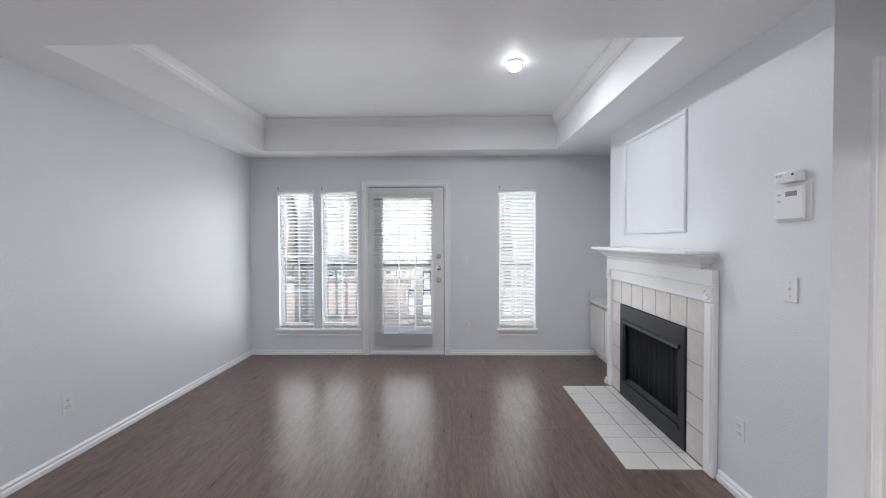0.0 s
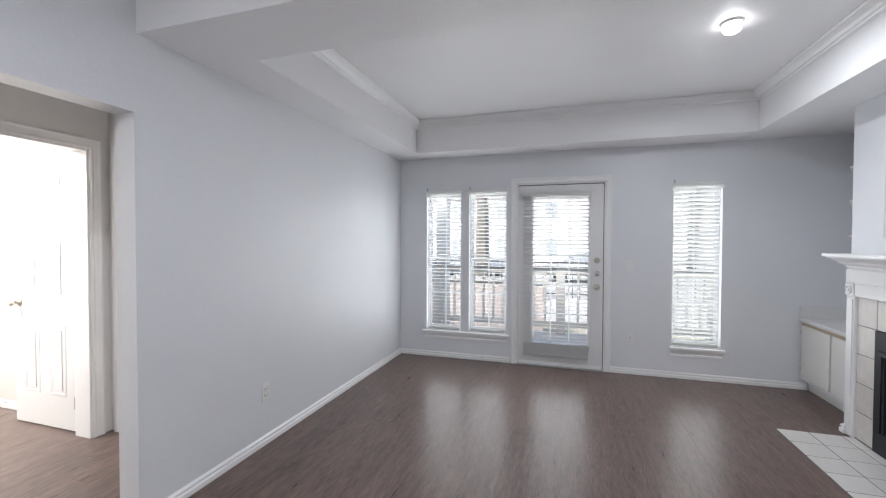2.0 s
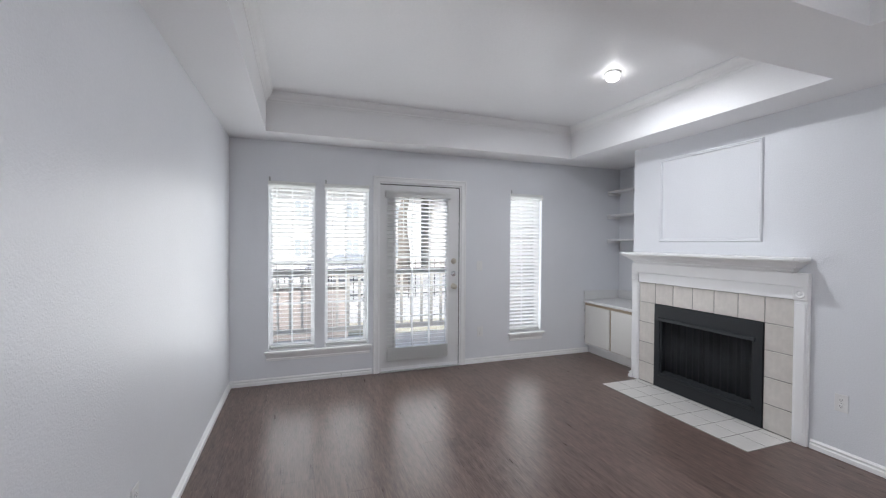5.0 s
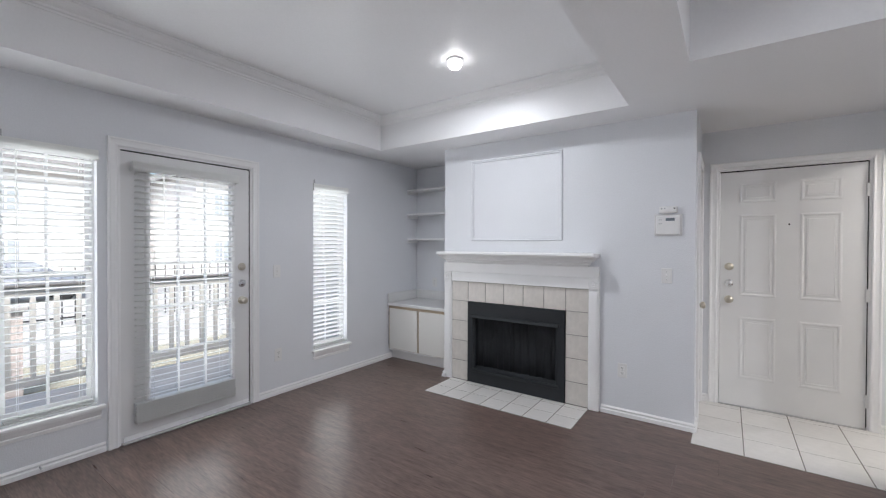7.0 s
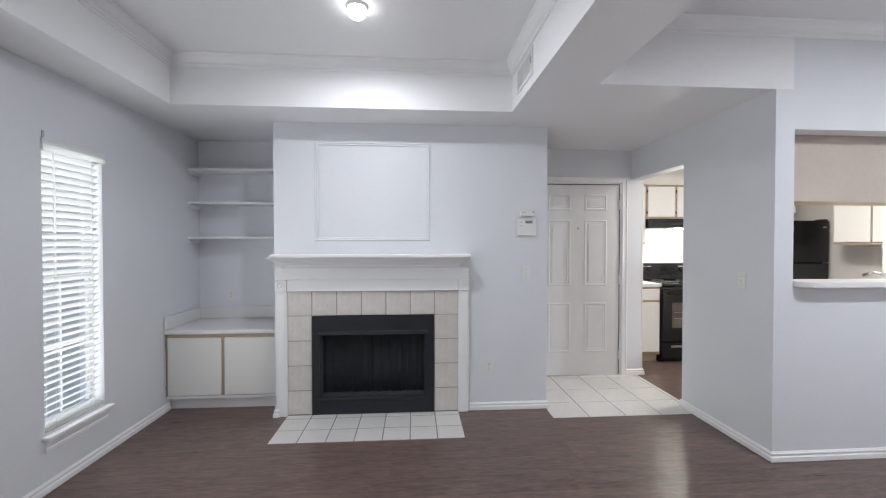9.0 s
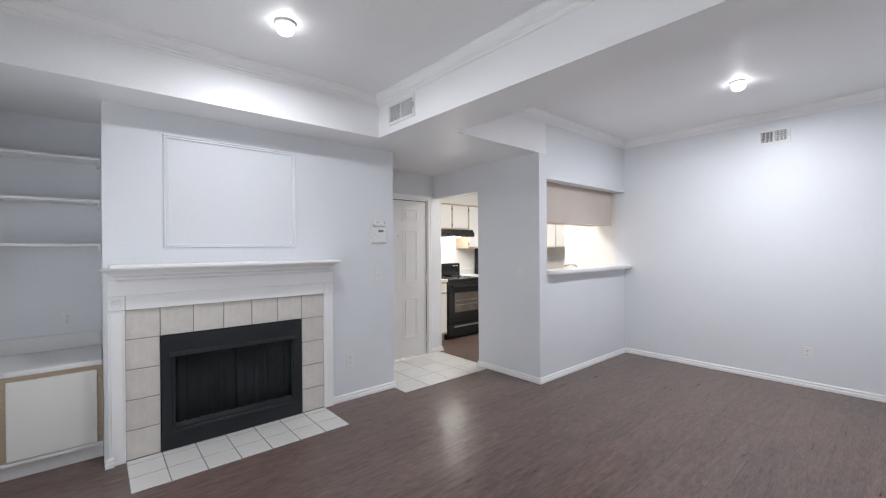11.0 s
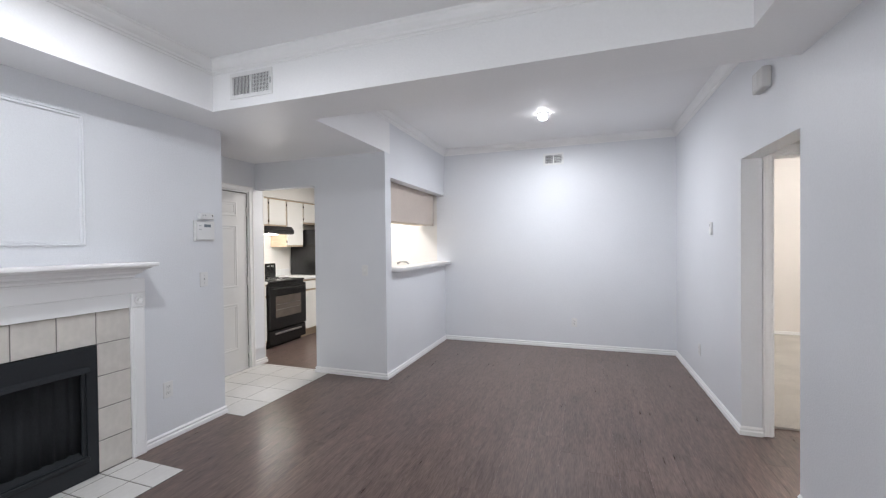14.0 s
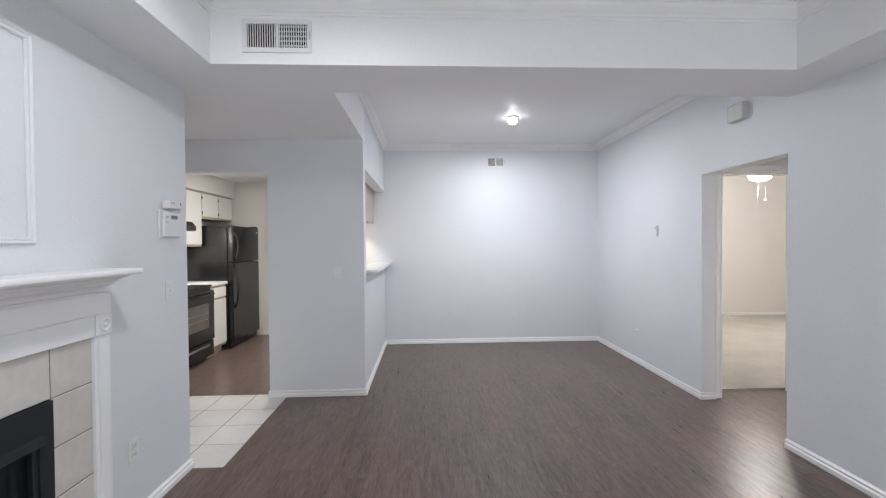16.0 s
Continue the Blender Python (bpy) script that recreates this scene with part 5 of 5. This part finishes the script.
for k in range(17):
    hold(link("siding_board", sweep([(-2.619, 6.24, -0.04 + k * 0.155), (-2.619, 5.08, -0.04 + k * 0.155)], ((0, 0), (0.014, 0), (0.003, 0.150), (0, 0.150))), SIDING), west_side)
for x in (-2.52, 1.70):
    col = thing("balcony_column", (x, RY, -0.045), "cream boxed balcony column", "column", "balcony columns")
    part("shaft", box(x - 0.10, RY + 0.10, -0.6, x + 0.10, RY + 0.30, 2.6, bevel=0.008), SIDING, col)
    part("capital", box(x - 0.125, RY + 0.075, 2.42, x + 0.125, RY + 0.325, 2.50, bevel=0.01), SIDING, col)
structure("wall_outer_face", wall("x", 5.0705, 5.0715, -2.62, 1.62, -0.2, 2.6, [(a_, b_, *WIN_Z) for a_, b_ in WINDOWS] + [(PATIO[0], PATIO[1], -1, PATIO[2])]), SIDING, "cream outer wall face", "wall")

# ---- grounds ----
GZ = -0.62
structure("ground", box(-400, 7.2, GZ - 0.4, 400, 600, GZ), ASPHALT, "pale concrete court and drive", "ground")
structure("ground_rear", box(-400, -500, GZ - 0.4, 400, 7.2, GZ - 0.002), GRASS, "winter lawn behind the building", "ground")
structure("lawn_bed", box(-30, 9.0, GZ, 30, 10.6, GZ + 0.05), GRASS, "strip of winter lawn", "lawn")


def brick_wall(name, x0, x1, y, z0, z1, label, category, depth=0.2):
    """A wall with real courses facing the rooms; the bricks are one joined mesh."""
    root = structure(name, box(x0, y, z0, x1, y + depth, z1), MORTAR, label, category)
    verts, faces = [], []
    row, z = 0, z0 + 0.006
    while z + 0.065 < z1:
        x = x0 + (0 if row % 2 else -0.11)
        while x < x1:
            a, b = max(x, x0), min(x + 0.21, x1)
            if b - a > 0.03:
                n = len(verts)
                verts += [(p, q, r) for q in (y - 0.008, y + 0.01) for p, r in ((a, z), (b, z), (b, z + 0.062), (a, z + 0.062))]
                faces += [(n, n + 1, n + 2, n + 3), (n, n + 4, n + 5, n + 1), (n + 1, n + 5, n + 6, n + 2), (n + 2, n + 6, n + 7, n + 3), (n + 3, n + 7, n + 4, n)]
            x += 0.22
        z += 0.075
        row += 1
    me = bpy.data.meshes.new("bricks")
    me.from_pydata(verts, [], faces)
    me.materials.append(BRICK)
    tagged(hold(new("bricks", me), root), kind="stuff")
    return root


brick_wall("garden_wall", -6.5, -0.9, 8.6, GZ, 0.55, "low red-brown brick garden wall", "garden wall")
structure("trim_wall_cap", box(-6.55, 8.55, 0.55, -0.85, 8.85, 0.62, bevel=0.01), ASPHALT, "pale coping on the brick wall", "coping")


def building(x0, x1, y0, y1, height, label, storeys, cols):
    root = thing("apartment_building", ((x0 + x1) / 2, (y0 + y1) / 2, GZ), label, "building", "buildings across the court")
    part("wall", box(x0, y0, GZ, x1, y1, GZ + height), PALE_WALL, root, "pale painted wall")
    bm = bmesh.new()
    o = 0.6
    pts = [(x0 - o, y0 - o, GZ + height), (x1 + o, y0 - o, GZ + height), (x1 + o, y1 + o, GZ + height), (x0 - o, y1 + o, GZ + height)]
    eave = [bm.verts.new(p) for p in pts]
    ym = (y0 + y1) / 2
    ridge = [bm.verts.new((x0 + 3, ym, GZ + height + 2.4)), bm.verts.new((x1 - 3, ym, GZ + height + 2.4))]
    bm.faces.new([eave[0], eave[1], ridge[1], ridge[0]]), bm.faces.new([eave[2], eave[3], ridge[0], ridge[1]])
    bm.faces.new([eave[1], eave[2], ridge[1]]), bm.faces.new([eave[3], eave[0], ridge[0]]), bm.faces.new(eave)
    bmesh.ops.recalc_face_normals(bm, faces=bm.faces)
    part("roof", bm, ROOF, root, "grey shingle hip roof")
    for s in range(storeys):
        for c in range(cols):
            x = x0 + (x1 - x0) * (c + 0.5) / cols
            z = GZ + 0.9 + s * 2.8
            w = part("window", boxes([(x - 0.55, y0 - 0.05, z, x + 0.55, y0 + 0.02, z + 1.4)]), TRIM, root, "white framed window")
            for p in (-0.26, 0.26):
                part("pane", box(x + p - 0.22, y0 - 0.06, z + 0.08, x + p + 0.22, y0 - 0.045, z + 1.32), PANE_FAR, w)
        part("band", box(x0 - 0.03, y0 - 0.04, GZ + 2.55 + s * 2.8, x1 + 0.03, y0 - 0.002, GZ + 2.75 + s * 2.8), SIDING, root, "cream band course")
    return root


building(-18, 7.5, 32, 42, 5.9, "two-storey pale apartment house across the court", 2, 7)
building(8.6, 26, 26, 36, 5.9, "two-storey pale apartment house with cream bands", 2, 6)
building(-46, -20, 34, 46, 5.9, "two-storey pale apartment house further along", 2, 8)

fence = thing("iron_fence", (0, 15, GZ), "black iron picket fence across the court", "fence")
part("top_rail", box(-14, 14.985, GZ + 1.25, 14, 15.015, GZ + 1.29), IRON, fence)
part("bottom_rail", box(-14, 14.985, GZ + 0.15, 14, 15.015, GZ + 0.19), IRON, fence)
for k in range(113):
    x = -14 + k * 0.25
    part("picket", box(x - 0.011, 14.989, GZ, x + 0.011, 15.011, GZ + 1.42), IRON, fence)


def bare_tree(x, y, h, seed, label):
    rng = random.Random(seed)
    root = thing("tree", (x, y, GZ), label, "tree", "bare trees")
    bm = bmesh.new()

    def limb(p, d, length, r, level):
        pts, radii = [p], [r]
        q, v = Vector(p), Vector(d).normalized()
        n = 5
        for i in range(n):
            v = (v + Vector((rng.uniform(-0.18, 0.18), rng.uniform(-0.18, 0.18), rng.uniform(-0.02, 0.14)))).normalized()
            q = q + v * length / n
            pts.append(q.copy()), radii.append(r * (1 - 0.6 * (i + 1) / n))
            if level < 2 and i >= (2 if level == 0 else 1):
                for _ in range(2 if level else 3):
                    side_ = v.cross(Vector((rng.uniform(-1, 1), rng.uniform(-1, 1), rng.uniform(-1, 1)))).normalized()
                    limb(q.copy(), v * 0.7 + side_ * rng.uniform(0.6, 1.0), length * rng.uniform(0.42, 0.62), radii[-1] * 0.6, level + 1)
        piece = tube(pts, radii, 7 if level < 2 else 4)
        me = bpy.data.meshes.new("limb")
        piece.to_mesh(me)
        piece.free()
        bm.from_mesh(me)
        bpy.data.meshes.remove(me)

    trunk = [(x, y, GZ - 0.05), (x + 0.02, y, GZ + 0.3), (x + 0.05, y + 0.02, GZ + h * 0.2)]
    part("trunk", tube(trunk, [h * 0.045, h * 0.034, h * 0.030], 12), BARK, root)
    limb(Vector(trunk[-1]), Vector((0.05, 0.02, 1)), h * 0.5, h * 0.030, 0)
    part("limbs", bm, BARK, root, "bare grey branches")


bare_tree(-2.9, 12.2, 7.5, 3, "bare winter tree with grey bark by the fence")
bare_tree(2.4, 17.5, 8.5, 8, "bare winter tree behind the fence")
bare_tree(-7.5, 19.0, 9.0, 12, "large bare winter tree in the court")
bare_tree(8.0, 13.0, 7.0, 21, "bare winter tree beside the drive")


def parked_car(x, y, label, paint):
    root = thing("parked_car", (x, y, GZ), label, "car", "parked cars")
    bm = bmesh.new()
    side_ = [(-2.1, 0.35), (-2.15, 0.75), (-1.9, 0.92), (-1.2, 0.98), (-0.65, 1.40), (0.55, 1.44), (1.2, 1.02), (2.0, 0.90), (2.15, 0.70), (2.1, 0.35)]
    rings = []
    for dy in (-0.85, 0.85):
        rings.append([bm.verts.new((x + p, y + dy * (0.86 if z > 1.2 else 1), GZ + z)) for p, z in side_])
    n = len(side_)
    for k in range(n):
        bm.faces.new([rings[0][k], rings[0][(k + 1) % n], rings[1][(k + 1) % n], rings[1][k]])
    bm.faces.new(rings[0]), bm.faces.new(rings[1])
    bmesh.ops.recalc_face_normals(bm, faces=bm.faces)
    bmesh.ops.bevel(bm, geom=list(bm.edges), offset=0.05, segments=2, affect="EDGES")
    part("body", bm, paint, root, smooth=True)
    for p0, p1 in ((-0.72, -0.05), (0.05, 0.75)):
        part("side_window", box(x + p0, y - 0.83, GZ + 1.02, x + p1, y - 0.80, GZ + 1.34, bevel=0.01), PANE_FAR, root)
    for p in (-1.35, 1.35):
        for dy in (-0.80, 0.80):
            at = Matrix.Translation((x + p, y + dy, GZ + 0.32)) @ pose(0, 0, 0, 90, 0, 0)
            w = part("wheel", lathe(((0.2, -0.09), (0.30, -0.09), (0.32, -0.05), (0.32, 0.05), (0.30, 0.09), (0.2, 0.09)), 24, at), TYRE, root, smooth=True)
            part("rim", lathe(((0, -0.07), (0.18, -0.07), (0.2, -0.085), (0.2, 0.085), (0.18, 0.07), (0, 0.07)), 20, at), STEEL, w, smooth=True)


parked_car(-5.2, 20.5, "parked grey-blue saloon car behind the fence", CAR_PAINT)
parked_car(0.6, 21.5, "parked silver saloon car behind the fence", material("grey_car_paint", (0.45, 0.46, 0.48), 0.25, 0.6, wear=0.03, wear_size=2))
structure("landing_backdrop", box(3.5, 0.0, GZ, 3.6, 3.5, 3.0), SIDING, "cream wall of the entry landing", "wall")

# ---- floor pieces ----
FLOOR = bpy.data.objects["floor"]
PLANK_W, PLANK_L = 0.178, 1.22
plank_mesh = {}


def lay_plank(x0, x1, y0, y1):
    w, h = round(x1 - x0, 3), round(y1 - y0, 3)
    if w < 0.01 or h < 0.01:
        return
    if (w, h) not in plank_mesh:
        bm = box(0.0004, 0.0004, -0.0035, w - 0.0004, h - 0.0004, 0)
        me = bpy.data.meshes.new("plank")
        bm.to_mesh(me)
        bm.free()
        me.materials.append(VINYL)
        plank_mesh[w, h] = me
    ob = hold(new("plank", plank_mesh[w, h]), FLOOR)
    ob.location = (x0, y0, 0)


def lay_floor(x0, x1, y0, y1, seed):
    rng = random.Random(seed)
    x = x0
    while x < x1 - 0.01:
        w = min(PLANK_W, x1 - x)
        y = y0 - round(rng.uniform(0.1, 1.0) * PLANK_L, 1)
        while y < y1 - 0.01:
            lay_plank(x, x + w, max(y, y0), min(y + PLANK_L, y1))
            y += PLANK_L
        x += PLANK_W


TILE_EDGE = 1.345
lay_floor(WEST, DIN_EAST, SOUTH, NORTH, 1)
lay_floor(DIN_EAST, TILE_EDGE, ENTRY_SOUTH, NORTH, 2)
lay_floor(TILE_EDGE, CHIMNEY, ENTRY_NORTH + 0.01, NORTH, 3)
lay_floor(CHIMNEY, 1.80, CHIM_N, NORTH, 6)
lay_floor(0.745, KIT_E, KIT_S, 0.465, 4)
lay_floor(HALL_W - 0.15, WEST, 0.63, 2.46, 5)

# square floor tiles with recessed grout, in the entry and on the hearth
tile_mesh = {}


def lay_tile(parent, name, mat, x0, y0, z0, x1, y1, z1, bevel=0.0025):
    size = (round(x1 - x0, 3), round(y1 - y0, 3), round(z1 - z0, 3), mat.name)
    if min(size[:3]) <= 0.001:
        return
    if size not in tile_mesh:
        bm = box(0, 0, 0, *size[:3], bevel=min(bevel, min(size[:3]) * 0.3))
        me = bpy.data.meshes.new(name)
        bm.to_mesh(me)
        bm.free()
        me.materials.append(mat)
        tile_mesh[size] = me
    ob = hold(new(name, tile_mesh[size]), parent)
    ob.location = (x0, y0, z0)


def tile_field(parent, mat, x0, x1, y0, y1, step, fx, fy, top, joint=0.006, base=-0.003):
    """Tiles of one size cut at the edges; fx, fy: where one joint lies."""
    def cuts(a, b, f):
        v = [a]
        p = f - math.floor((f - a) / step) * step
        while p < b - 0.004:
            if p > a + 0.004:
                v.append(p)
            p += step
        return v + [b]
    cx, cy = cuts(x0, x1, fx), cuts(y0, y1, fy)
    h = joint / 2
    for a, b in zip(cx, cx[1:]):
        for c, d in zip(cy, cy[1:]):
            lay_tile(parent, "tile", mat, a + h, c + h, base, b - h, d - h, top)


entry_floor = structure("floor_entry", box(TILE_EDGE, 0.465, -0.0039, ENTRY_EAST + 0.02, ENTRY_NORTH + 0.01, 0.0022), GROUT, "pale square ceramic entry floor tiles", "tile floor")
tile_field(entry_floor, HEARTH_TILE, TILE_EDGE, ENTRY_EAST + 0.02, 0.465, ENTRY_NORTH + 0.01, 0.305, TILE_EDGE, ENTRY_NORTH + 0.01, 0.004)
hearth = structure("floor_hearth", box(1.065, 2.475, -0.0039, CHIMNEY - 0.02, 3.875, 0.0042), GROUT, "pale square ceramic hearth tiles", "hearth")
tile_field(hearth, HEARTH_TILE, 1.065, CHIMNEY - 0.02, 2.475, 3.875, 0.2, 1.065, 2.475, 0.006)
# cream tiles round the firebox
surround = structure("trim_fireplace_surround", wall("y", CHIMNEY - 0.0155, CHIMNEY - 0.002, 2.477, 3.876, 0.0015, 1.02, [(FIRE[0], FIRE[1], -1, FIRE[2])]), GROUT,
                     "cream ceramic tiles round the firebox", "tile surround")
for row in range(5):
    z0, z1 = row * 0.2045, (row + 1) * 0.2045
    spans = [(2.477, 2.678), (3.68, 3.876)] if row < 4 else [(2.477, 2.678), *((2.678 + i * 0.2004, 2.678 + (i + 1) * 0.2004) for i in range(5)), (3.68, 3.876)]
    for a, b in spans:
        lay_tile(surround, "tile", TILE, CHIMNEY - 0.018, a + 0.0025, max(z0, 0.008) + 0.0025, CHIMNEY - 0.006, b - 0.0025, min(z1, 1.02) - 0.0025)
